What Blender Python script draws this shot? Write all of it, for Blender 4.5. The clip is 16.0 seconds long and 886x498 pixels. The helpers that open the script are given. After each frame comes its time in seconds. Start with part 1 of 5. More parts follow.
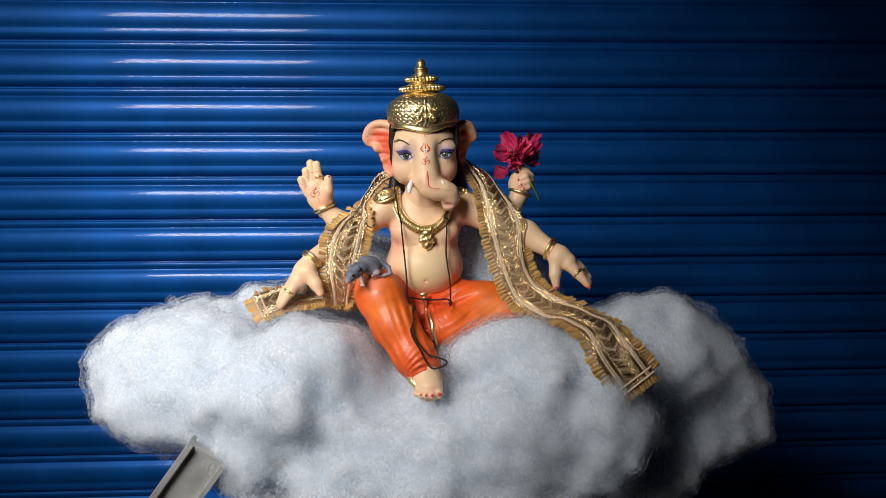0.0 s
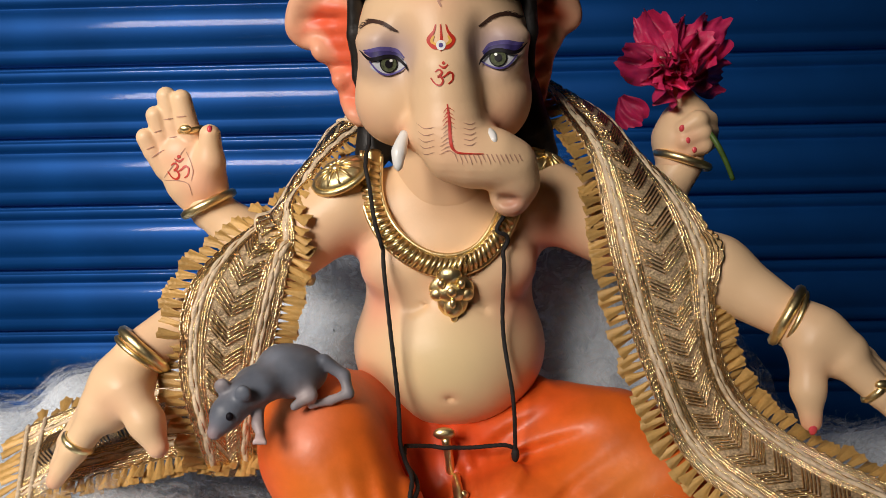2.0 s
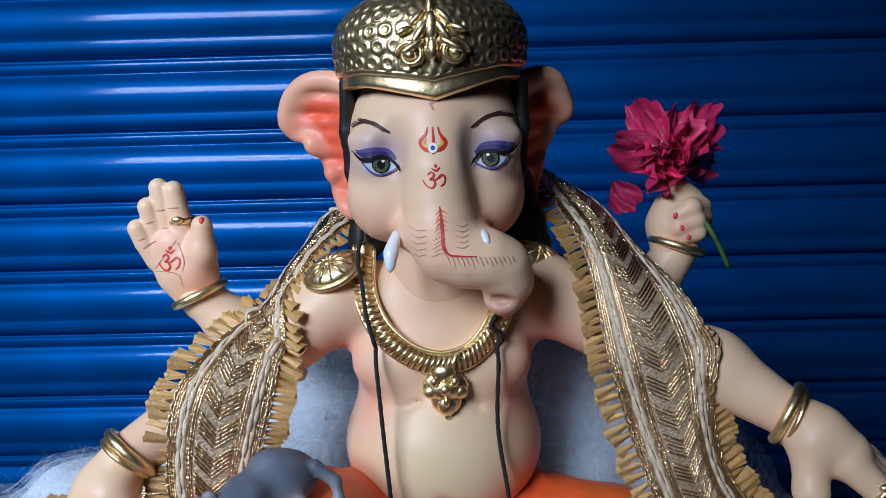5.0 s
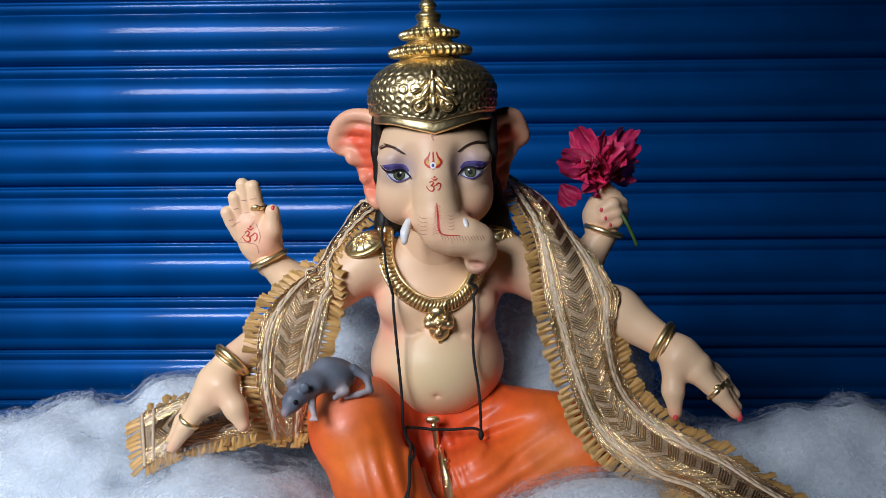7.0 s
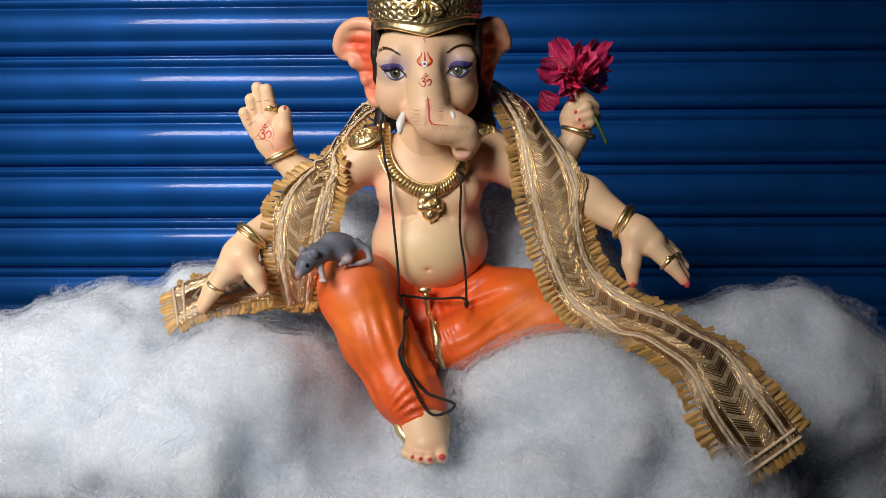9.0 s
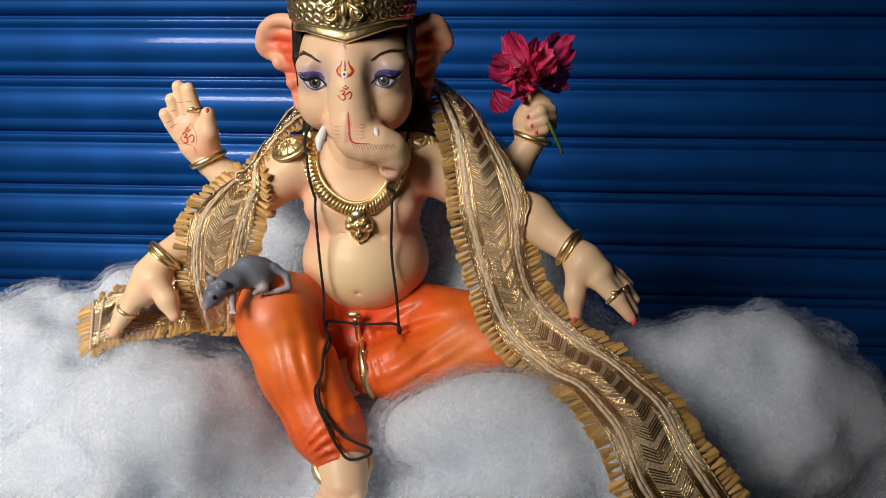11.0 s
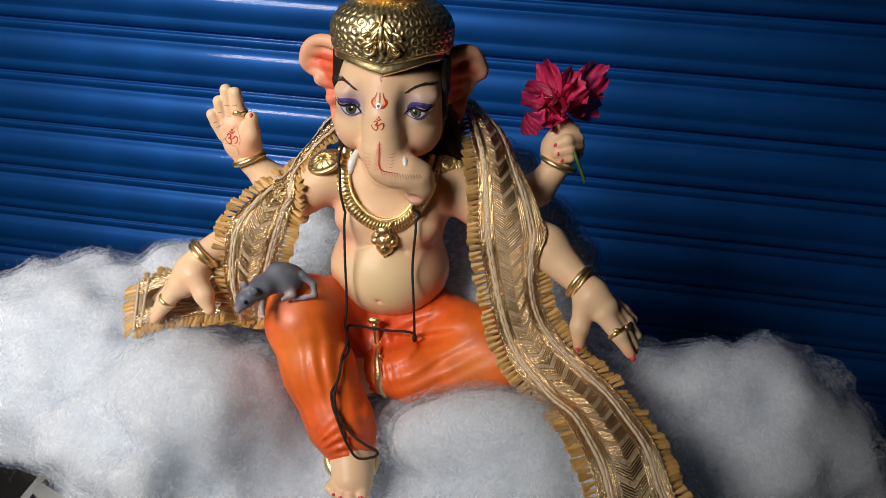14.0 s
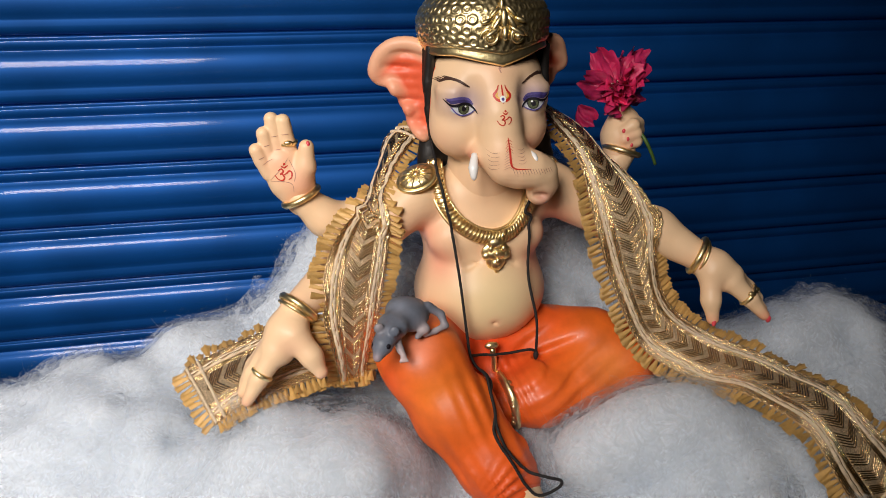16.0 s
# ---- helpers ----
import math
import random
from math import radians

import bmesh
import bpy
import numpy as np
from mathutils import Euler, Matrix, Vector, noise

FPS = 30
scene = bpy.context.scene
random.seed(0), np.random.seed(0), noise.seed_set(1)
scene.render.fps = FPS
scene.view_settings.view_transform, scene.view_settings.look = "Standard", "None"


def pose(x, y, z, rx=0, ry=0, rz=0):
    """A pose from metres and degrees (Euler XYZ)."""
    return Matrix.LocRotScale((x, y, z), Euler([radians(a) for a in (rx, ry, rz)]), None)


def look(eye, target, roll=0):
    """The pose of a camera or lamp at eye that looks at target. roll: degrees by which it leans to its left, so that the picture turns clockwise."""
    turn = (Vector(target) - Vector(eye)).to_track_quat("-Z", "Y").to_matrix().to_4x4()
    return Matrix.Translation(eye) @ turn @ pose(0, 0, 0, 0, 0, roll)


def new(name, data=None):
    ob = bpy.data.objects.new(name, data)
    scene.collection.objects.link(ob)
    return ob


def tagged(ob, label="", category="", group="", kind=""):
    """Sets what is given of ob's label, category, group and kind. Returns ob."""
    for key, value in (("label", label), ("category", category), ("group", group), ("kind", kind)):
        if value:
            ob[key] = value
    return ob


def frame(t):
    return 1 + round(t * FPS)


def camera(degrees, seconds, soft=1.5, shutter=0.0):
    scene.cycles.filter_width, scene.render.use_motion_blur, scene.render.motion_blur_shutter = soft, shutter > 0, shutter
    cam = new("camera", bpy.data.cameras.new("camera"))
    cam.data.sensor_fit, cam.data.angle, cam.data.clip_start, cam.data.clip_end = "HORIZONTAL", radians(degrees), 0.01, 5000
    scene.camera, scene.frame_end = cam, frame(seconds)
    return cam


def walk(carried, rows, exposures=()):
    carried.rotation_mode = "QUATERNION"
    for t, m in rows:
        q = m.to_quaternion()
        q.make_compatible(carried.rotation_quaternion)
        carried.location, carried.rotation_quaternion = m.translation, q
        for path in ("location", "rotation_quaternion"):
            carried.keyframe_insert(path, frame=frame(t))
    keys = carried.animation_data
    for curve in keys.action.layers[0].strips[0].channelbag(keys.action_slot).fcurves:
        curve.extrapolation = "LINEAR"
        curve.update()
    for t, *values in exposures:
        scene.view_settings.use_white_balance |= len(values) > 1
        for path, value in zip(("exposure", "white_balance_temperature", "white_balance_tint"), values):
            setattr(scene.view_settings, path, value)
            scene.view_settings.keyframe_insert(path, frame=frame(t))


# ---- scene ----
cam = camera(61.4, 16.0, soft=0.6)
METRES, EYE, TILT, LEAN, TURN = 1.4535, 1.15, -14.3, -0.255, -2.73
ROWS = [
    (0.0, 0.0, 0.0, 0.0, 0.0, 0.0, 0.0),
    (0.5, 0.0087, 0.1122, 0.0134, 1.25, -2.27, 0.39),
    (1.0, 0.0117, 0.1974, 0.0312, 2.68, -5.18, 0.62),
    (1.5, 0.0105, 0.2529, 0.0465, 4.13, -5.21, 0.52),
    (2.0, 0.001, 0.3419, 0.0286, 4.17, -2.82, 0.56),
    (2.5, -0.0019, 0.3705, 0.0364, 4.05, 0.08, 1.4),
    (3.0, -0.0009, 0.3697, 0.0379, 4.09, 1.4, 1.41),
    (3.5, -0.0016, 0.3688, 0.0381, 4.01, 1.65, 1.21),
    (4.0, -0.0024, 0.3677, 0.0382, 3.91, 1.33, 1.18),
    (6.5, 0.0115, 0.2703, 0.0476, 3.94, -0.71, 0.12),
    (7.0, 0.0102, 0.2423, 0.0425, 3.81, -1.01, -0.08),
    (7.5, 0.0101, 0.2168, 0.0329, 3.6, -1.2, -0.3),
    (8.0, 0.0141, 0.1994, 0.0226, 3.66, -2.01, -0.19),
    (8.5, 0.0178, 0.1926, 0.013, 3.92, -3.31, -0.21),
    (11.0, 0.0597, 0.2335, 0.0528, 6.5, -9.89, -1.0),
    (11.5, 0.0888, 0.2418, 0.0717, 10.61, -12.26, -3.25),
    (12.0, 0.1094, 0.2466, 0.0886, 16.79, -14.81, -5.84),
    (12.5, 0.1342, 0.2382, 0.1077, 20.28, -16.82, -7.28),
    (13.0, 0.1437, 0.228, 0.1179, 19.06, -17.38, -7.98),
    (13.5, 0.1163, 0.228, 0.1016, 15.38, -17.34, -7.15),
    (14.0, 0.0697, 0.2246, 0.0964, 10.84, -15.44, -4.99),
    (14.5, 0.033, 0.2259, 0.0918, 5.64, -13.58, -3.31),
    (15.0, -0.0122, 0.2323, 0.0808, 0.79, -12.08, -1.85),
    (15.5, -0.0471, 0.2385, 0.0696, -5.07, -11.09, 0.31),
    (16.0, -0.0785, 0.2467, 0.0618, -8.78, -9.71, 2.04),
]
EXPO = [(0.0, 0.05, 6500, 12), (1.0, -0.20, 6950, 14), (2.0, -0.18, 7100, 14), (2.5, -0.32, 5250, 11), (3.0, -0.30, 4900, 9), (4.2, -0.26, 4850, 9), (6.4, -0.20, 5400, 11), (7.5, -0.17, 5900, 12), (8.6, -0.10, 6500, 14), (11.0, -0.10, 6850, 14), (14.5, -0.15, 6850, 14), (16.0, -0.14, 6850, 14)]
walk(cam, [(t, pose(0, 0, EYE, TILT, LEAN, TURN) @ pose(METRES * x, METRES * y, METRES * z, 90 + pitch, roll, yaw)) for t, x, y, z, yaw, pitch, roll in ROWS], EXPO)

# ---- light: one bright panel high up behind the camera's left, faint light from the room ----
WALL_Y = 1.294
world = bpy.data.worlds.new("world")
scene.world = world
world.use_nodes = True
world.node_tree.nodes["Background"].inputs[0].default_value = (0.55, 0.7, 1.0, 1)
world.node_tree.nodes["Background"].inputs[1].default_value = 0.12
panel = bpy.data.lights.new("panel_light", "AREA")
panel.shape, panel.size, panel.size_y, panel.energy, panel.spread = "RECTANGLE", 0.62, 0.40, 4.15, radians(72)
panel.color = (1.0, 0.975, 0.94)
lamp = new("panel_light", panel)
lamp.matrix_world = look((-0.64, 0.00, 1.64), (-0.28, 1.0, 0.88))


# ---- materials ----
def material(name, colour, rough=0.6, metal=0.0, vary=0.12, scale=60.0, bump=0.0, bump_scale=300.0, coat=0.0, attr="", sheen=0.0, sss=0.0, random_object=0.0, spec=0.5):
    m = bpy.data.materials.new(name)
    m.use_nodes = True
    nt = m.node_tree
    b = nt.nodes["Principled BSDF"]
    coord = nt.nodes.new("ShaderNodeTexCoord")
    n1 = nt.nodes.new("ShaderNodeTexNoise")
    n1.inputs["Scale"].default_value, n1.inputs["Detail"].default_value = scale, 6
    nt.links.new(coord.outputs["Object"], n1.inputs["Vector"])
    ramp = nt.nodes.new("ShaderNodeMapRange")
    ramp.inputs[1].default_value, ramp.inputs[2].default_value = 0.3, 0.7
    ramp.inputs[3].default_value, ramp.inputs[4].default_value = 1 - vary, 1 + vary * 0.6
    nt.links.new(n1.outputs["Fac"], ramp.inputs[0])
    mix = nt.nodes.new("ShaderNodeVectorMath")
    mix.operation = "SCALE"
    if attr:
        a = nt.nodes.new("ShaderNodeAttribute")
        a.attribute_name = attr
        nt.links.new(a.outputs["Color"], mix.inputs[0])
    else:
        mix.inputs[0].default_value = colour
    fac = ramp.outputs[0]
    if random_object:
        info = nt.nodes.new("ShaderNodeObjectInfo")
        r2 = nt.nodes.new("ShaderNodeMapRange")
        r2.inputs[3].default_value, r2.inputs[4].default_value = 1 - random_object, 1 + random_object
        nt.links.new(info.outputs["Random"], r2.inputs[0])
        mul = nt.nodes.new("ShaderNodeMath")
        mul.operation = "MULTIPLY"
        nt.links.new(fac, mul.inputs[0])
        nt.links.new(r2.outputs[0], mul.inputs[1])
        fac = mul.outputs[0]
    nt.links.new(fac, mix.inputs["Scale"])
    nt.links.new(mix.outputs[0], b.inputs["Base Color"])
    b.inputs["Roughness"].default_value, b.inputs["Metallic"].default_value = rough, metal
    b.inputs["Coat Weight"].default_value, b.inputs["Coat Roughness"].default_value = coat, 0.09
    b.inputs["Specular IOR Level"].default_value = spec
    if sheen:
        b.inputs["Sheen Weight"].default_value, b.inputs["Sheen Roughness"].default_value = sheen, 0.5
    if sss:
        b.inputs["Subsurface Weight"].default_value, b.inputs["Subsurface Scale"].default_value = sss, 0.065
        b.inputs["Subsurface Radius"].default_value = (1.0, 1.0, 1.0)
    if bump:
        n2 = nt.nodes.new("ShaderNodeTexNoise")
        n2.inputs["Scale"].default_value, n2.inputs["Detail"].default_value = bump_scale, 4
        nt.links.new(coord.outputs["Object"], n2.inputs["Vector"])
        bp = nt.nodes.new("ShaderNodeBump")
        bp.inputs["Strength"].default_value, bp.inputs["Distance"].default_value = bump, 0.001
        nt.links.new(n2.outputs["Fac"], bp.inputs["Height"])
        nt.links.new(bp.outputs[0], b.inputs["Normal"])
    return m


M = {
    "shutter": material("shutter_paint", (0.0010, 0.077, 0.310), 0.5, 0.42, 0.2, 9, 0.04, 30, coat=0.33, random_object=0.06, spec=0.2),
    "plaster": material("plaster", (0.09, 0.09, 0.095), 0.9, 0, 0.15, 6, 0.3, 120),
    "concrete": material("concrete", (0.07, 0.07, 0.07), 0.85, 0, 0.25, 5, 0.4, 90),
    "skin": material("painted_skin", (0.8, 0.6, 0.42), 0.42, 0, 0.03, 45, 0.06, 500, attr="paint", spec=0.35),
    "orange": material("orange_paint", (0.85, 0.13, 0.02), 0.46, 0, 0.22, 55, 0.3, 130, coat=0.06, attr="paint"),
    "gold": material("gold_paint", (0.95, 0.76, 0.40), 0.37, 1.0, 0.2, 120, 0.25, 420),
    "hair": material("black_paint", (0.010, 0.008, 0.007), 0.55, 0, 0.2, 120, 0.3, 400),
    "white": material("white_paint", (0.85, 0.85, 0.83), 0.3, 0, 0.05, 200),
    "eye_white": material("eye_white_paint", (0.54, 0.56, 0.59), 0.6, 0, 0.05, 200, spec=0.12),
    "iris": material("iris_paint", (0.095, 0.11, 0.06), 0.6, 0, 0.5, 1200, spec=0.1),
    "lash": material("lash_paint", (0.01, 0.008, 0.012), 0.55, 0, 0.1, 200, spec=0.15),
    "violet": material("violet_paint", (0.095, 0.07, 0.27), 0.6, 0, 0.4, 300),
    "dusk": material("dark_violet_paint", (0.045, 0.034, 0.15), 0.45, 0, 0.4, 300),
    "shade": material("blue_shadow_paint", (0.33, 0.3, 0.45), 0.5, 0, 0.15, 300),
    "brow": material("brow_paint", (0.06, 0.025, 0.015), 0.6, 0, 0.3, 500),
    "red": material("red_paint", (0.55, 0.03, 0.015), 0.45, 0, 0.2, 400),
    "yellow": material("yellow_paint", (0.8, 0.45, 0.08), 0.5, 0, 0.2, 400),
    "crease": material("crease_line", (0.5, 0.27, 0.2), 0.6, 0, 0.2, 400),
    "pink": material("nail_paint", (0.75, 0.08, 0.1), 0.25, 0, 0.05, 200),
    "cotton": material("cotton_batting", (0.72, 0.775, 0.835), 0.95, 0, 0.03, 22, 0.15, 60, sheen=0.3, spec=0.02, sss=1.0),
    "cord": material("black_cord", (0.012, 0.01, 0.01), 0.75, 0, 0.3, 900, 0.6, 1500),
    "mouse": material("grey_paint", (0.13, 0.145, 0.18), 0.5, 0, 0.3, 80, 0.1, 400, attr="paint"),
    "fabric": material("brown_gold_weave", (0.60, 0.40, 0.20), 0.5, 0.3, 0.5, 500, 1.0, 700),
    "braid": material("cream_braid", (0.80, 0.64, 0.45), 0.45, 0.1, 0.25, 600, 0.6, 1500),
    "thread": material("gold_thread", (0.88, 0.66, 0.37), 0.24, 1.0, 0.3, 900, 0.4, 1500),
    "silver": material("silver_sequins", (0.64, 0.48, 0.30), 0.40, 0.6, 0.6, 1100, 1.0, 1300),
    "fringe": material("tan_ribbon", (0.56, 0.33, 0.105), 0.5, 0.1, 0.2, 300, 0.3, 900, random_object=0.18),
    "petal": material("magenta_petal", (0.66, 0.024, 0.115), 0.5, 0, 0.3, 120, 0.3, 500, random_object=0.3, sss=0.1),
    "stem": material("green_stem", (0.06, 0.12, 0.02), 0.5, 0, 0.3, 200),
    "stamen": material("cream_stamen", (0.7, 0.55, 0.4), 0.6),
    "leg": material("grey_white_metal", (0.42, 0.42, 0.4), 0.5, 0.2, 0.3, 25, 0.3, 200),
    "blue_plastic": material("blue_plastic", (0.01, 0.16, 0.62), 0.35, 0, 0.1, 20),
    "black_plastic": material("black_plastic", (0.015, 0.015, 0.017), 0.4, 0, 0.1, 20),
}


def cotton_shader(m, cover=None):
    """White fibre that lets half of its light through."""
    nt = m.node_tree
    out = nt.nodes["Material Output"]
    dif, tra, mix = nt.nodes.new("ShaderNodeBsdfDiffuse"), nt.nodes.new("ShaderNodeBsdfTranslucent"), nt.nodes.new("ShaderNodeMixShader")
    for n in (dif, tra):
        n.inputs["Color"].default_value = (0.74, 0.79, 0.845, 1)
    mix.inputs[0].default_value = 0.5
    nt.links.new(dif.outputs[0], mix.inputs[1])
    nt.links.new(tra.outputs[0], mix.inputs[2])
    last = mix
    if cover is not None:
        clear_part, last = nt.nodes.new("ShaderNodeBsdfTransparent"), nt.nodes.new("ShaderNodeMixShader")
        nt.links.new(cover, last.inputs[0])
        nt.links.new(clear_part.outputs[0], last.inputs[1])
        nt.links.new(mix.outputs[0], last.inputs[2])
    nt.links.new(last.outputs[0], out.inputs["Surface"])
    return m


fibre_mat = bpy.data.materials.new("cotton_fibre")
fibre_mat.use_nodes = True
fibre_mat.node_tree.nodes.remove(fibre_mat.node_tree.nodes["Principled BSDF"])
M["fibre"] = cotton_shader(fibre_mat)


# ---- shape tools ----
def mesh_from(name, verts, faces, mat, smooth=True):
    me = bpy.data.meshes.new(name)
    if isinstance(verts, np.ndarray) and isinstance(faces, np.ndarray):
        me.vertices.add(len(verts))
        me.vertices.foreach_set("co", verts.ravel())
        me.loops.add(faces.size)
        me.loops.foreach_set("vertex_index", faces.ravel().astype(np.int32))
        me.polygons.add(len(faces))
        me.polygons.foreach_set("loop_start", np.arange(0, faces.size, faces.shape[1], dtype=np.int32))
        me.update(calc_edges=True)
    else:
        me.from_pydata([tuple(v) for v in verts], [], [list(q) for q in faces])
    me.materials.append(mat)
    if smooth:
        me.polygons.foreach_set("use_smooth", [True] * len(me.polygons))
    me.update()
    return me


def part(name, me, parent=None, label="", m=None):
    ob = new(name, me)
    if parent:
        ob.parent = parent
    if m is not None:
        ob.matrix_local = m
    if label:
        ob["label"] = label
    return ob


def box(lo, hi, bevel=0.0):
    bm = bmesh.new()
    bmesh.ops.create_cube(bm, size=1)
    for v in bm.verts:
        v.co = Vector([(a + b) / 2 + c * (b - a) for a, b, c in zip(lo, hi, v.co)])
    if bevel:
        bmesh.ops.bevel(bm, geom=bm.edges[:], offset=bevel, segments=2, affect="EDGES")
    return bm


def bm_mesh(name, bm, mat, smooth=False):
    me = bpy.data.meshes.new(name)
    bm.to_mesh(me)
    bm.free()
    me.materials.append(mat)
    if smooth:
        me.polygons.foreach_set("use_smooth", [True] * len(me.polygons))
    return me


def spline(points, n):
    """Catmull-Rom through points, n samples a stretch."""
    p = np.array(points, float)
    p = np.vstack([2 * p[0] - p[1], p, 2 * p[-1] - p[-2]])
    out = []
    for i in range(1, len(p) - 2):
        a, b, c, d = p[i - 1:i + 3]
        for t in np.linspace(0, 1, n, endpoint=False):
            out.append(0.5 * ((2 * b) + (c - a) * t + (2 * a - 5 * b + 4 * c - d) * t * t + (3 * b - a - 3 * c + d) * t ** 3))
    out.append(p[-2])
    return np.array(out)


def tube(points, r, sides=8, closed=False, squash=None):
    """A tube along points; r a number or one radius a point."""
    p = np.array(points, float)
    n = len(p)
    rr = np.full(n, r, float) if np.isscalar(r) else np.array(r, float)
    tan = np.roll(p, -1, 0) - np.roll(p, 1, 0) if closed else np.gradient(p, axis=0)
    tan /= np.linalg.norm(tan, axis=1)[:, None] + 1e-12
    up = np.array([0.13, 0.31, 0.94])
    verts, faces = [], []
    for i in range(n):
        a = np.cross(tan[i], up)
        a /= np.linalg.norm(a) + 1e-12
        b = np.cross(tan[i], a)
        if i and not closed:
            up = np.cross(a, tan[i])
        for s in range(sides):
            w = 2 * math.pi * s / sides
            verts.append(p[i] + rr[i] * (a * math.cos(w) + b * math.sin(w) * (squash or 1)))
    for i in range(n if closed else n - 1):
        j = (i + 1) % n
        for s in range(sides):
            t = (s + 1) % sides
            faces.append([i * sides + s, i * sides + t, j * sides + t, j * sides + s])
    if not closed:
        faces.append(list(range(sides))[::-1])
        faces.append([(n - 1) * sides + s for s in range(sides)])
    return np.array(verts), faces


def ring(centre, axis, r, thick, n=40, sides=8, squash=None):
    axis = Vector(axis).normalized()
    a = axis.orthogonal().normalized()
    b = axis.cross(a)
    return tube([np.array(Vector(centre) + r * (a * math.cos(2 * math.pi * i / n) + b * math.sin(2 * math.pi * i / n))) for i in range(n)], thick, sides, True, squash)


def blob(centre, radii, turn=(0, 0, 0), n=12):
    rot = Euler([radians(a) for a in turn]).to_matrix()
    verts, faces = [], []
    for i in range(n + 1):
        th = math.pi * i / n
        for j in range(2 * n):
            ph = math.pi * j / n
            verts.append(np.array(Vector(centre) + rot @ Vector((radii[0] * math.sin(th) * math.cos(ph), radii[1] * math.sin(th) * math.sin(ph), radii[2] * math.cos(th)))))
    for i in range(n):
        for j in range(2 * n):
            k = (j + 1) % (2 * n)
            faces.append([i * 2 * n + j, (i + 1) * 2 * n + j, (i + 1) * 2 * n + k, i * 2 * n + k])
    return np.array(verts), faces


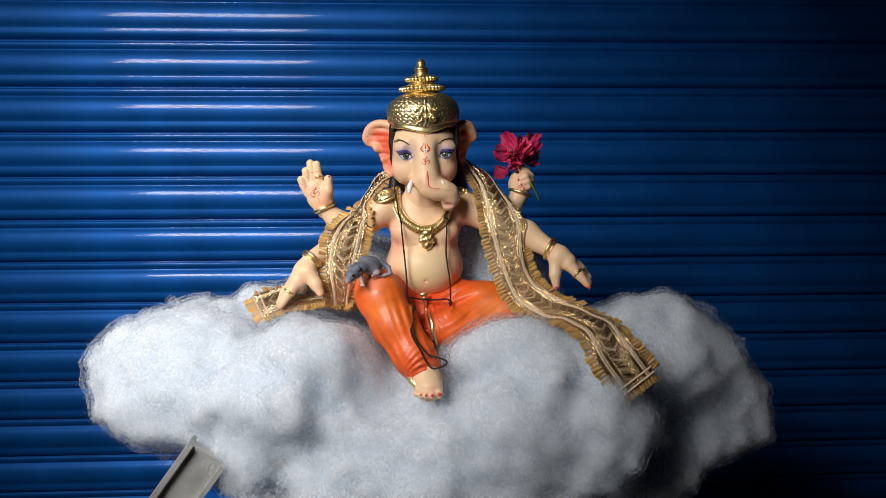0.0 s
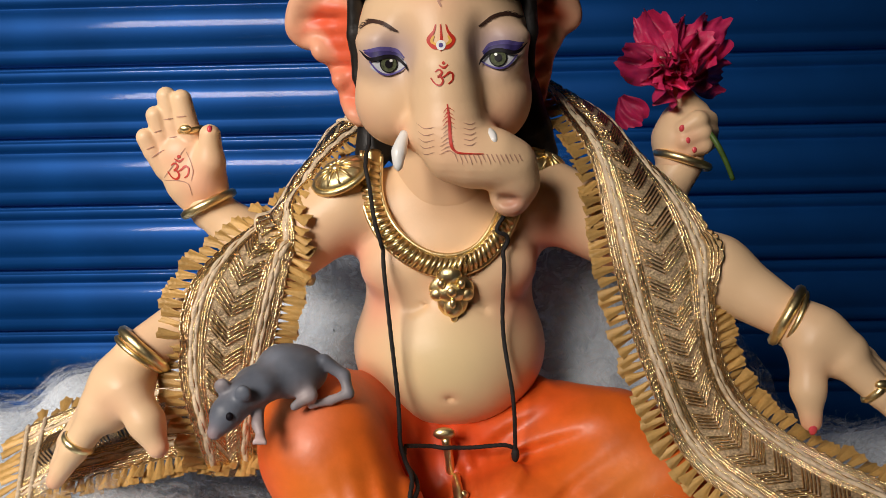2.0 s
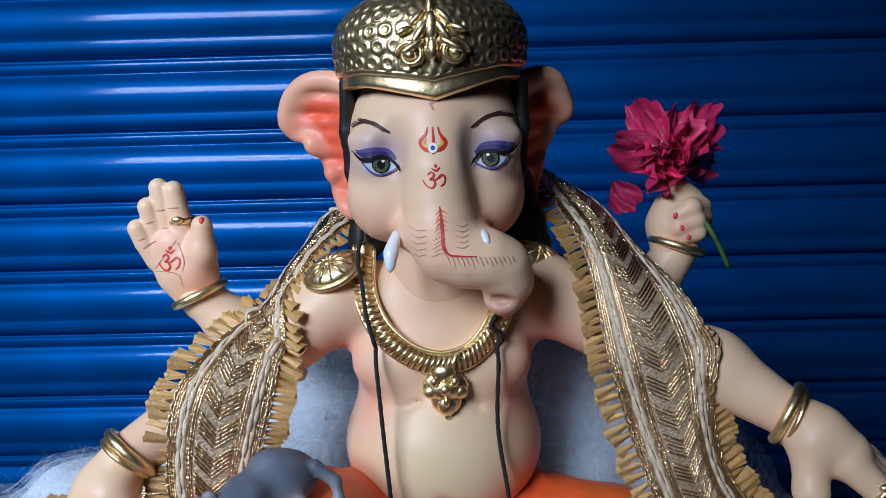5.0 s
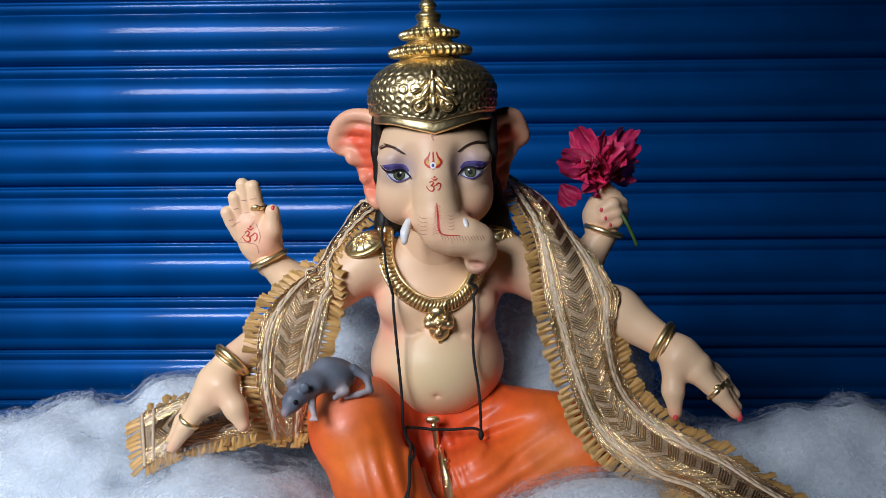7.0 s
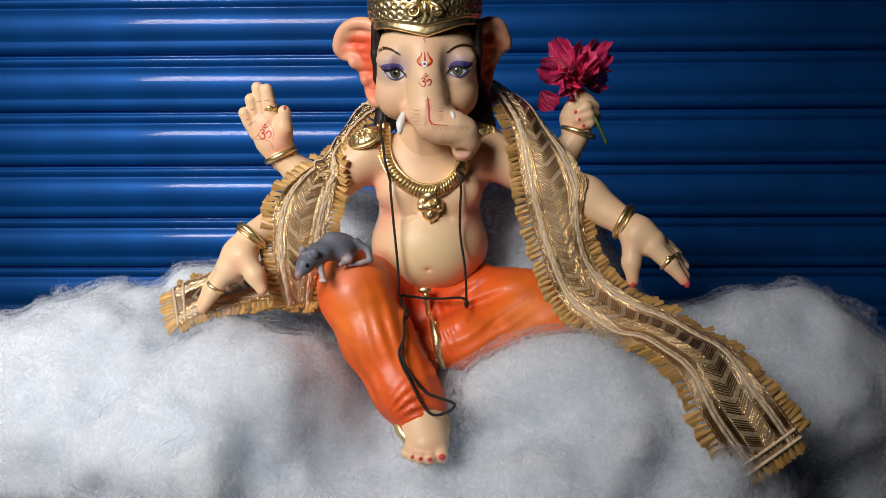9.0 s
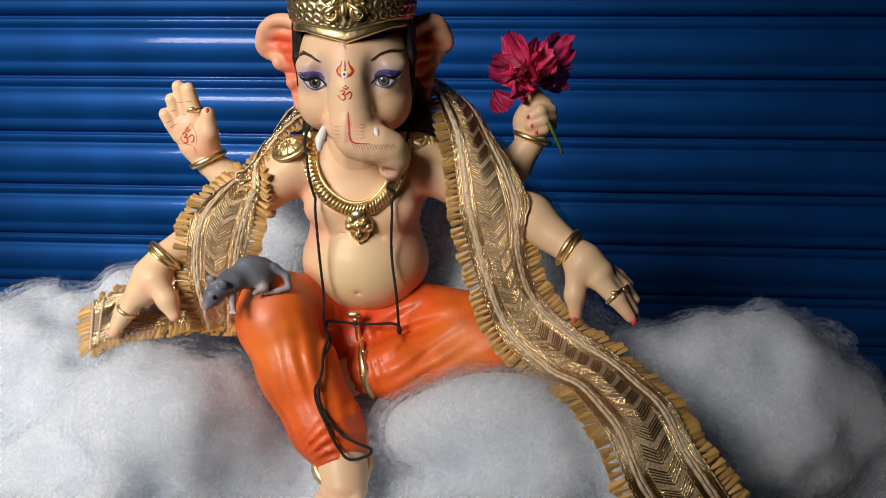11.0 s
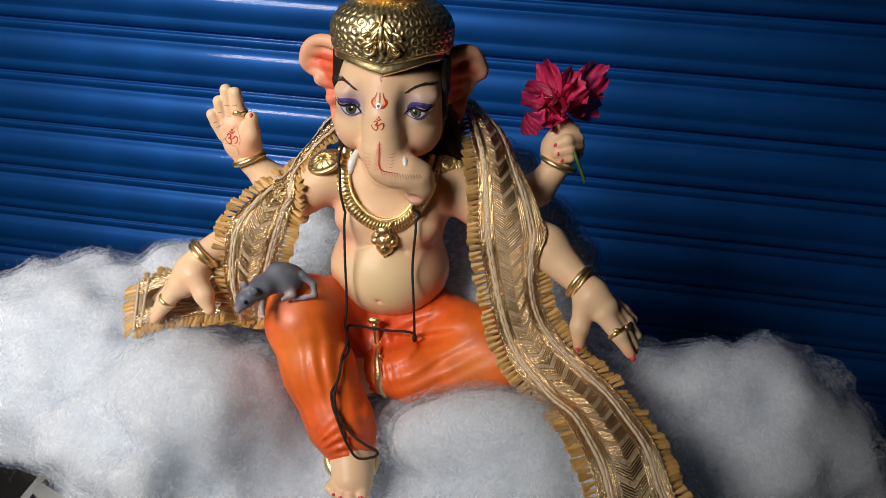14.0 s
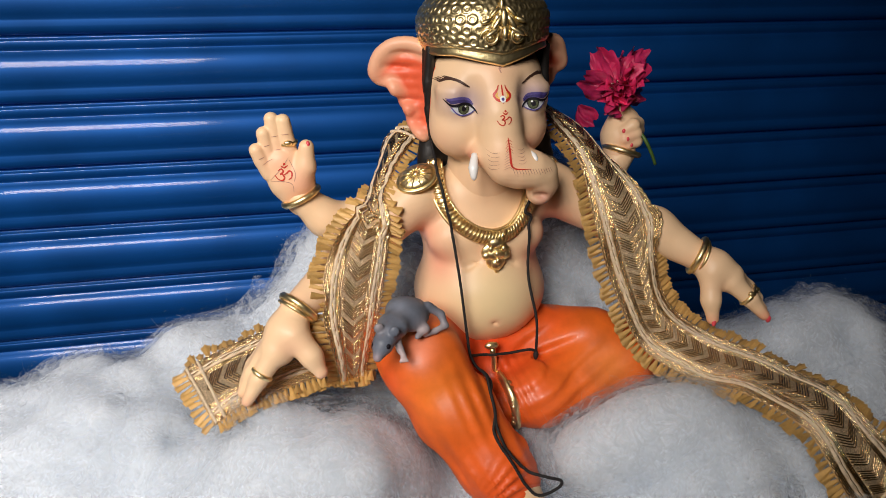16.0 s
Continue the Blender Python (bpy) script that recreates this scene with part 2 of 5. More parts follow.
class Field:
    """A solid as a distance field on a grid: rounded forms run smoothly into one another."""

    def __init__(self, lo, hi, res):
        self.ax = [np.arange(a, b + res, res) for a, b in zip(lo, hi)]
        self.res = res
        self.d = np.full([len(a) for a in self.ax], 1.0)

    def window(self, lo, hi):
        s = []
        for a, l, h in zip(self.ax, lo, hi):
            i, j = np.searchsorted(a, l), np.searchsorted(a, h)
            s.append(slice(max(0, i - 1), min(len(a), j + 1)))
        return tuple(s), np.meshgrid(*[a[t] for a, t in zip(self.ax, s)], indexing="ij", sparse=True)

    def merge(self, s, v, k, cut=False):
        d = self.d[s]
        if d.size == 0:
            return
        if cut:
            h = np.clip(0.5 - 0.5 * (d + v) / k, 0, 1)
            self.d[s] = d * (1 - h) - v * h + k * h * (1 - h)
        else:
            h = np.clip(0.5 + 0.5 * (d - v) / k, 0, 1)
            self.d[s] = d * (1 - h) + v * h - k * h * (1 - h)

    def ball(self, c, r, k=0.004, turn=(0, 0, 0), cut=False):
        r = np.array(r if not np.isscalar(r) else (r, r, r), float)
        m = r.max() + 2 * k + 3 * self.res
        s, (X, Y, Z) = self.window(np.array(c) - m, np.array(c) + m)
        R = np.array(Euler([radians(a) for a in turn]).to_matrix())
        X, Y, Z = X - c[0], Y - c[1], Z - c[2]
        q = [(X * R[0, i] + Y * R[1, i] + Z * R[2, i]) for i in range(3)]
        k0 = np.sqrt(sum((a / b) ** 2 for a, b in zip(q, r)))
        k1 = np.sqrt(sum((a / b ** 2) ** 2 for a, b in zip(q, r))) + 1e-9
        self.merge(s, k0 * (k0 - 1) / k1, k, cut)

    def limb(self, pts, k=0.004, flat=1.0, cut=False):
        """Rounded cones from point to point: (x, y, z, r)."""
        for a, b in zip(pts[:-1], pts[1:]):
            pa, pb, ra, rb = np.array(a[:3]), np.array(b[:3]), a[3], b[3]
            m = max(ra, rb) + 2 * k + 3 * self.res
            s, (X, Y, Z) = self.window(np.minimum(pa, pb) - m, np.maximum(pa, pb) + m)
            ab = pb - pa
            L = ab @ ab + 1e-12
            X, Y, Z = X - pa[0], Y - pa[1], Z - pa[2]
            t = np.clip((X * ab[0] + Y * ab[1] + Z * ab[2]) / L, 0, 1)
            dist = np.sqrt((X - t * ab[0]) ** 2 + ((Y - t * ab[1]) * flat) ** 2 + (Z - t * ab[2]) ** 2)
            self.merge(s, dist - (ra + (rb - ra) * t), k, cut)

    def surface(self):
        d = self.d
        S = d < 0
        c = np.zeros([n - 1 for n in d.shape], np.int8)
        o = [(i, j, k) for i in (0, 1) for j in (0, 1) for k in (0, 1)]
        sub = lambda A, i, j, k: A[i:A.shape[0] - 1 + i, j:A.shape[1] - 1 + j, k:A.shape[2] - 1 + k]
        for q in o:
            c += sub(S, *q)
        cells = np.argwhere((c > 0) & (c < 8))
        index = np.full(c.shape, -1, np.int64)
        index[tuple(cells.T)] = np.arange(len(cells))
        acc, cnt = np.zeros((len(cells), 3)), np.zeros(len(cells))
        for a in o:
            for axis in range(3):
                if a[axis]:
                    continue
                b = list(a)
                b[axis] = 1
                da = d[tuple((cells + a).T)]
                db = d[tuple((cells + b).T)]
                hit = (da < 0) != (db < 0)
                t = np.where(hit, da / np.where(hit, da - db, 1), 0)
                p = np.array(a, float)[None].repeat(len(cells), 0)
                p[:, axis] = t
                acc[hit] += p[hit]
                cnt[hit] += 1
        pos = cells + acc / np.maximum(cnt, 1)[:, None]
        verts = np.stack([self.ax[i][0] + pos[:, i] * self.res for i in range(3)], 1)
        faces = []
        for axis in range(3):
            b, e = (axis + 1) % 3, (axis + 2) % 3
            lo = [slice(None)] * 3
            hi = [slice(None)] * 3
            lo[axis], hi[axis] = slice(0, -1), slice(1, None)
            A, B = S[tuple(lo)], S[tuple(hi)]
            for flip, mask in ((False, A & ~B), (True, ~A & B)):
                e0 = np.argwhere(mask)
                e0 = e0[(e0[:, b] > 0) & (e0[:, e] > 0) & (e0[:, b] < c.shape[b]) & (e0[:, e] < c.shape[e])]
                quad = []
                for db, de in ((-1, -1), (0, -1), (0, 0), (-1, 0)):
                    g = e0.copy()
                    g[:, b] += db
                    g[:, e] += de
                    quad.append(index[tuple(g.T)])
                quad = np.stack(quad, 1)
                faces.append(quad[:, ::-1] if flip else quad)
        return verts, np.concatenate(faces)


def lattice_noise(shape, cell, rng):
    """Smooth random values on a grid, about cell samples to a bump."""
    src = rng.normal(size=[n // cell + 3 for n in shape])
    for axis, n in enumerate(shape):
        x = np.arange(n) / cell
        i = x.astype(int)
        f = x - i
        f = f * f * (3 - 2 * f)
        f = f.reshape([-1 if a == axis else 1 for a in range(3)])
        src = np.take(src, i, axis) * (1 - f) + np.take(src, i + 1, axis) * f
    return src


class Sculpt:
    """Collects surfaces of several materials into one mesh, with a paint colour a point."""

    def __init__(self):
        self.v, self.f, self.m, self.c, self.mats = [], [], [], [], []
        self.n = 0

    def add(self, vf, mat, colour=(0.8, 0.6, 0.42)):
        v, f = np.array(vf[0]), vf[1]
        if mat not in self.mats:
            self.mats.append(mat)
        self.v.append(v)
        col = np.array(colour, float)
        self.c.append(col if col.ndim == 2 else np.tile(col, (len(v), 1)))
        f = f.tolist() if isinstance(f, np.ndarray) else f
        self.f += [[i + self.n for i in q] for q in f]
        self.m += [self.mats.index(mat)] * len(f)
        self.n += len(v)

    def mesh(self, name):
        me = bpy.data.meshes.new(name)
        me.from_pydata(np.concatenate(self.v).tolist(), [], self.f)
        for k in self.mats:
            me.materials.append(M[k])
        me.polygons.foreach_set("material_index", self.m)
        me.polygons.foreach_set("use_smooth", [True] * len(self.f))
        a = me.attributes.new("paint", "FLOAT_COLOR", "POINT")
        c = np.concatenate(self.c)
        a.data.foreach_set("color", np.concatenate([c, np.ones((len(c), 1))], 1).ravel())
        me.update()
        return me


def paint(v, base, spots):
    """Airbrushed colours and painted-in shade: base, then (centre, radius, colour, amount)."""
    c = np.tile(np.array(base, float), (len(v), 1))
    for centre, r, colour, amount in spots:
        w = amount * np.exp(-(np.linalg.norm(v - np.array(centre), axis=1) / r) ** 2)
        c = c * (1 - w[:, None]) + np.array(colour) * w[:, None]
    return c


# ---- the setting: shutter, floor, walls, ceiling ----
shutter = tagged(new("rolling_shutter"), "blue glossy painted steel rolling shutter, closed behind the statue", "shutter", kind="structure")
PITCH, Z0 = 0.075, 1.1765
prof = []
for h, dep in ((0.0, 0.0), (0.02, 0.0), (0.03, 0.0045), (0.05, 0.0058), (0.15, 0.0050), (0.175, 0.0022), (0.20, 0.0024), (0.235, 0.0068), (0.33, 0.0115), (0.45, 0.0145), (0.56, 0.0150), (0.66, 0.0135), (0.72, 0.0110), (0.75, 0.0112), (0.82, 0.0128), (0.89, 0.0118), (0.945, 0.0080), (0.965, 0.0), (1.0, 0.0)):
    prof.append((-h * PITCH, -dep * 0.85))
ends = (-1.5, 1.5)
sv, sf = [], []
for x in ends:
    for z, y in prof:
        sv.append((x, y, z))
    for z, y in prof:
        sv.append((x, y + 0.0012, z))
n = len(prof)
for i in range(n - 1):
    sf.append([i, i + 1, 2 * n + i + 1, 2 * n + i])
    sf.append([n + i + 1, n + i, 3 * n + i, 3 * n + i + 1])
slat_mesh = mesh_from("slat", sv, sf, M["shutter"])
for k in range(-19, 15):
    part("slat", slat_mesh, shutter, m=Matrix.Translation((0, WALL_Y, Z0 - k * PITCH)))

floor = tagged(new("floor", bm_mesh("floor", box((-2.2, -2.4, -0.1), (2.2, 1.6, 0.0)), M["concrete"])), "grey concrete floor", "floor", kind="structure")
for nm, lo, hi in (("wall_west", (-1.7, -2.3, 0), (-1.5, 1.6, 2.7)), ("wall_east", (1.5, -2.3, 0), (1.7, 1.6, 2.7)), ("wall_south", (-1.5, -2.3, 0), (1.5, -2.1, 2.7)), ("wall_north", (-1.5, 1.36, 0), (1.5, 1.56, 2.7))):
    tagged(new(nm, bm_mesh(nm, box(lo, hi), M["plaster"])), "plain grey plastered wall", "wall", kind="structure")
tagged(new("ceiling", bm_mesh("ceiling", box((-1.7, -2.3, 2.7), (1.7, 1.56, 2.85)), M["plaster"])), "plain grey ceiling", "ceiling", kind="structure")

# ---- the statue ----
CREAM, PINK, DEEP = (0.85, 0.585, 0.355), (0.82, 0.34, 0.23), (0.80, 0.12, 0.05)
BELLY = (0.80, 0.62, 0.34)
statue = Sculpt()


def build_head():
    f = Field((-0.056, 0.735, 0.995), (0.090, 0.865, 1.110), 0.0013)
    f.ball((0.0185, 0.806, 1.058), (0.0350, 0.0360, 0.036), 0.004)
    for s in (-1, 1):
        f.ball((0.0185 + s * 0.0175, 0.792, 1.0375), (0.0175, 0.0185, 0.0185), 0.008)
        f.ball((0.0190 + s * 0.0203, 0.7845, 1.0530), (0.0115, 0.0105, 0.0085), 0.005)
        f.ball((0.0190 + s * 0.0205, 0.7850, 1.0605), (0.0125, 0.0100, 0.0060), 0.005)
    f.limb([(0.0190, 0.783, 1.066, 0.0125), (0.0193, 0.7735, 1.049, 0.0112), (0.0200, 0.7710, 1.038, 0.0118)], 0.0055)
    for s in (-1, 1):
        f.ball((0.0190 + s * 0.0165, 0.7705, 1.0590), (0.0042, 0.0055, 0.0095), 0.006, cut=True)
    f.limb([(0.0200, 0.7715, 1.038, 0.0122), (0.0210, 0.769, 1.0275, 0.0134), (0.0240, 0.766, 1.0215, 0.0122), (0.0300, 0.7645, 1.0190, 0.0112), (0.0370, 0.7645, 1.0180, 0.0106), (0.0428, 0.766, 1.0150, 0.0100), (0.0450, 0.767, 1.0085, 0.0090), (0.0435, 0.7665, 1.0030, 0.0076)], 0.003)
    for s in (-1, 1):
        f.ball((0.0205 + s * 0.0125, 0.774, 1.0265), (0.0055, 0.008, 0.0065), 0.004)
    f.ball((0.0415, 0.7585, 1.0030), (0.0050, 0.0046, 0.0026), 0.002, cut=True)
    # chin and neck
    f.limb([(0.0185, 0.803, 1.028, 0.020), (0.0185, 0.806, 1.000, 0.022)], 0.006)
    # ears: a rim with spokes run together
    rims = {
        -1: [(-0.014, 0.808, 1.079), (-0.0240, 0.812, 1.0825), (-0.0340, 0.815, 1.0815), (-0.0412, 0.818, 1.0760), (-0.0442, 0.820, 1.0690), (-0.0445, 0.821, 1.0640), (-0.0410, 0.822, 1.0600), (-0.0352, 0.818, 1.0588), (-0.0335, 0.815, 1.0550), (-0.0290, 0.819, 1.0520), (-0.0272, 0.820, 1.0470), (-0.0258, 0.813, 1.0440), (-0.0235, 0.816, 1.0400), (-0.0232, 0.815, 1.0350), (-0.0205, 0.809, 1.0305), (-0.0165, 0.808, 1.0275)],
        1: [(0.052, 0.815, 1.079), (0.0610, 0.818, 1.0820), (0.0685, 0.821, 1.0800), (0.0728, 0.825, 1.0715), (0.0735, 0.826, 1.0660), (0.0690, 0.828, 1.0625), (0.0660, 0.824, 1.0575), (0.0640, 0.827, 1.0530), (0.0618, 0.822, 1.0460), (0.0610, 0.824, 1.0410), (0.0590, 0.820, 1.0340), (0.0540, 0.815, 1.0300)],
    }
    for s, rim in rims.items():
        rim = spline(rim, 3)
        f.limb([(*p, 0.0020 + 0.0016 * min(1.0, max(0.0, (p[2] - 1.056) / 0.012))) for p in rim], 0.0015)
        x0 = 0.0185 + s * 0.030
        for i, p in enumerate(rim):
            z = 1.082 + (1.032 - 1.082) * i / (len(rim) - 1)
            sink = 0.0060 + 0.0036 * math.sin(i * 1.15)
            mid = (np.array([x0, 0.806, z]) + p) / 2 + np.array([0, sink, 0])
            f.limb([(x0, 0.809, z, 0.0026), (*mid, 0.0020), (*p, 0.0020)], 0.003)
    # fine wrinkles across the trunk
    s, (X, Y, Z) = f.window((0.004, 0.735, 1.010), (0.050, 0.780, 1.042))
    near = np.exp(-(((X - 0.022) / 0.014) ** 2 + ((Z - 1.026) / 0.012) ** 2)) * (Y < 0.772)
    f.d[s] += 0.00035 * near * np.maximum(0, np.sin(Z * 2 * math.pi / 0.0031 + 60 * (X - 0.02) ** 2 * 20))
    v, q = f.surface()
    # the last spot puts the shade under the chin into the neck's colour
    c = paint(v, CREAM, [((0.0185, 0.775, 1.075), 0.012, PINK, 0.25), ((-0.012, 0.78, 1.03), 0.012, PINK, 0.3), ((0.047, 0.78, 1.03), 0.012, PINK, 0.5),
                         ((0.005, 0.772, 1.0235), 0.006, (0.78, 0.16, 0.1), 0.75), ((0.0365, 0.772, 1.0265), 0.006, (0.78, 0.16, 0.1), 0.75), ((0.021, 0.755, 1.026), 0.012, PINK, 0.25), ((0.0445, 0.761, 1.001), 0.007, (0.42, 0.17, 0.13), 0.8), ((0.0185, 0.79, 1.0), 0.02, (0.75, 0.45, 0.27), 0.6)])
    rim_all = {k: np.array(spline(r, 6)) for k, r in rims.items()}
    for sgn, rim in rim_all.items():
        side = (v[:, 0] - 0.0185) * sgn > 0.031
        side &= (v[:, 1] > 0.796) & (v[:, 2] > 1.022)
        dd = np.full(len(v), 1.0)
        idx = np.where(side)[0]
        dd[idx] = np.min(np.linalg.norm(v[idx][:, None, :] - rim[None], axis=2), axis=1)
        yr = np.full(len(v), 0.0)
        yr[idx] = rim[np.argmin(np.linalg.norm(v[idx][:, None, :] - rim[None], axis=2), axis=1), 1]
        c = np.where(side[:, None], c * 0.5 + np.array((0.82, 0.40, 0.27)) * 0.5, c)
        inside = np.clip((dd - 0.0016 - 0.0016 * np.clip((v[:, 2] - 1.060) / 0.01, 0, 1)) / 0.0060, 0, 1) * side * (v[:, 1] < yr + 0.0035)
        c = c * (1 - inside[:, None]) + np.array(DEEP) * inside[:, None]
        lobe = np.clip((1.058 - v[:, 2]) / 0.01, 0, 1) * np.clip((v[:, 2] - 1.028) / 0.008, 0, 1) * 0.55 * side
        c = c * (1 - lobe[:, None]) + np.array((0.82, 0.16, 0.08)) * lobe[:, None]
    return v, q, c


hv, hq, hc = build_head()
hc = hc * 1.0
for ex, ez in ((-0.0012, 1.0545), (0.0400, 1.0560)):
    d = np.sqrt(((hv[:, 0] - ex) / 0.0110) ** 2 + ((hv[:, 2] - ez - 0.0015) / 0.0085) ** 2 + ((hv[:, 1] - 0.777) / 0.018) ** 2)
    w = (0.72 * np.exp(-d ** 2))[:, None]
    hc = hc * (1 - w) + np.array((0.20, 0.17, 0.31)) * w
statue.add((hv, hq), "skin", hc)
from mathutils.bvhtree import BVHTree
skin_tree = BVHTree.FromPolygons(hv.tolist(), hq.tolist())
CX, CZ = 0.0187, 1.0525


def onto(a, b, lift, tree, cx=CX, cz=CZ):
    """A point a mm to the side and b mm up from the face's centre, laid on the surface."""
    x, z = cx + a / 1000, cz + b / 1000
    hit = tree.ray_cast(Vector((x, 0.6, z)), Vector((0, 1, 0)))
    y = hit[0].y if hit[0] else 0.80
    return (x, y - lift, z)


def stroke(points, widths, mat, lift=0.00025, n=8, tree=skin_tree, cx=CX, cz=CZ):
    p = spline(points, n)
    w = np.interp(np.linspace(0, 1, len(p)), np.linspace(0, 1, len(widths)), widths) / 2
    t = np.gradient(p, axis=0)
    t /= np.linalg.norm(t, axis=1)[:, None] + 1e-9
    nrm = np.stack([-t[:, 1], t[:, 0]], 1)
    verts, faces = [], []
    for i in range(len(p)):
        for j, s in enumerate((-1, -0.33, 0.33, 1)):
            a = p[i] + nrm[i] * w[i] * s
            verts.append(onto(a[0], a[1], lift, tree, cx, cz))
    for i in range(len(p) - 1):
        for j in range(3):
            k = i * 4 + j
            faces.append([k, k + 1, k + 5, k + 4])
    statue.add((verts, faces), mat)


def disc(a, b, ra, rb, mat, lift, lens=0.0, tree=skin_tree, cx=CX, cz=CZ, tilt=0.0):
    """A painted spot; lens > 0 draws its sides out to points."""
    verts, faces = [onto(a, b, lift, tree, cx, cz)], []
    N, R = 32, 8
    ct, st = math.cos(radians(tilt)), math.sin(radians(tilt))
    for r in range(1, R + 1):
        for i in range(N):
            w = 2 * math.pi * i / N
            u, v = ra * math.cos(w) * r / R, rb * math.sin(w) * (1 - lens * abs(math.cos(w)) ** 2) * r / R
            verts.append(onto(a + u * ct - v * st, b + u * st + v * ct, lift, tree, cx, cz))
    for i in range(N):
        j = (i + 1) % N
        faces.append([0, 1 + i, 1 + j])
        for r in range(R - 1):
            faces.append([1 + r * N + i, 1 + (r + 1) * N + i, 1 + (r + 1) * N + j, 1 + r * N + j])
    statue.add((verts, faces), mat)


def eye(a, b, s, tilt):
    """s: +1 where the outer corner lies to +x."""
    stroke([(a - s * 6.0, b + 2.2), (a - s * 3, b + 4.9), (a + s * 2.5, b + 5.6), (a + s * 7, b + 4.9), (a + s * 9.5, b + 5.2)], [0.4, 1.3, 1.6, 1.4, 0.3], "violet", 0.00022)
    stroke([(a - s * 5.6, b + 1.4), (a - s * 3, b + 3.4), (a + s * 2.0, b + 4.1), (a + s * 6, b + 3.5), (a + s * 9, b + 4.4)], [0.8, 1.5, 1.7, 1.9, 0.5], "dusk", 0.00030)
    disc(a, b - 0.3, 6.9, 3.6, "eye_white", 0.0005, 0.5, tilt=tilt)
    disc(a - s * 0.3, b + 0.2, 3.3, 3.2, "lash", 0.0009)
    disc(a - s * 0.3, b + 0.2, 2.85, 2.85, "iris", 0.0012)
    disc(a - s * 0.3, b + 0.2, 1.35, 1.45, "lash", 0.0015)
    # white dot painted in as the eye's highlight
    disc(a - s * 1.2, b + 1.4, 0.6, 0.5, "white", 0.0018)
    stroke([(a - s * 7.4, b - 2.2), (a - s * 6.2, b - 0.2), (a - s * 3.2, b + 2.3), (a + s * 0.5, b + 2.9), (a + s * 4, b + 2.1), (a + s * 7.4, b + 2.3), (a + s * 10.8, b + 5.2)], [0.3, 0.9, 1.3, 1.4, 1.4, 1.2, 0.3], "lash", 0.0016)
    stroke([(a + s * 7.0, b + 1.2), (a + s * 3.5, b - 2.6), (a, b - 3.6), (a - s * 4, b - 2.5), (a - s * 6.8, b - 0.6)], [0.5, 0.8, 0.7, 0.6, 0.4], "violet", 0.0010)


eye(-19.9, -0.4, -1, 4)
eye(21.0, 1.0, 1, 4)
brow_rng = random.Random(3)
for line, s in (([(-31.0, 12.6), (-26.5, 14.9), (-21.5, 14.2), (-16.0, 11.2)], -1), ([(13.7, 12.4), (19.0, 15.6), (24.5, 16.6), (29.5, 15.2)], 1)):
    stroke(line, [0.4, 1.3, 1.5, 0.6], "brow", 0.0003)
    for x, y in spline(line, 12):
        edge = 0.35 + 0.65 * math.sin(math.pi * min(1.0, max(0.0, (x - line[0][0]) / (line[-1][0] - line[0][0]))))
        for k in range(2):
            u = brow_rng.uniform(-0.9, 0.3) * edge
            stroke([(x, y + u), (x + s * 0.9, y + u + 0.6 * edge), (x + s * (1.7 + brow_rng.random()), y + u + 0.9 * edge)], [0.28, 0.24, 0.08], "brow", 0.00036, 3)
# forehead marks
stroke([(0, 4.2), (0.2, 8), (-0.1, 13.5)], [0.3, 1.1, 0.5], "red", 0.0003)
for s in (-1, 1):
    stroke([(0, 5.4), (s * 2.6, 6.0), (s * 4.4, 8.2), (s * 2.6, 11.0), (s * 1.8, 13.4)], [0.8, 1.8, 1.6, 0.9, 0.4], "red", 0.0003)
    stroke([(s * 1.6, 6.4), (s * 3.3, 7.8), (s * 2.5, 9.6)], [0.6, 1.2, 0.5], "yellow", 0.00045)
disc(0, 6.4, 1.7, 1.7, "white", 0.00055)
disc(0, 6.4, 0.8, 0.8, "violet", 0.00065)
stroke([(-0.4, 25.4), (0.5, 22.8), (-0.6, 21.4), (0.3, 19.4)], [2.6, 1.6, 1.0, 0.6], "crease", 0.0003)


def om(a, b, k, tree=skin_tree, cx=CX, cz=CZ):
    q = lambda pts: [(a + x * k, b + y * k) for x, y in pts]
    stroke(q([(-2.6, 1.6), (-1.4, 2.3), (-0.5, 1.5), (-1.3, 0.4), (-1.8, 0.2), (-0.9, 0.1), (-0.2, -1.2), (-1.2, -2.4), (-2.8, -1.8), (-4.0, -0.2)]), [0.35 * k, 0.7 * k, 0.65 * k, 0.6 * k, 0.35 * k], "red", 0.0003, 5, tree, cx, cz)
    stroke(q([(-0.6, -0.2), (0.8, 0.6), (1.8, 1.4), (2.8, 0.8), (2.6, -1.0), (1.4, -2.0)]), [0.35 * k, 0.65 * k, 0.6 * k, 0.35 * k], "red", 0.0003, 5, tree, cx, cz)
    stroke(q([(-1.4, 3.6), (0.0, 2.8), (1.4, 3.7)]), [0.3 * k, 0.7 * k, 0.3 * k], "red", 0.0003, 5, tree, cx, cz)
    disc(a, b + 4.2 * k, 0.5 * k, 0.5 * k, "red", 0.0003, 0, tree, cx, cz)


om(0.8, -4.4, 1.15)
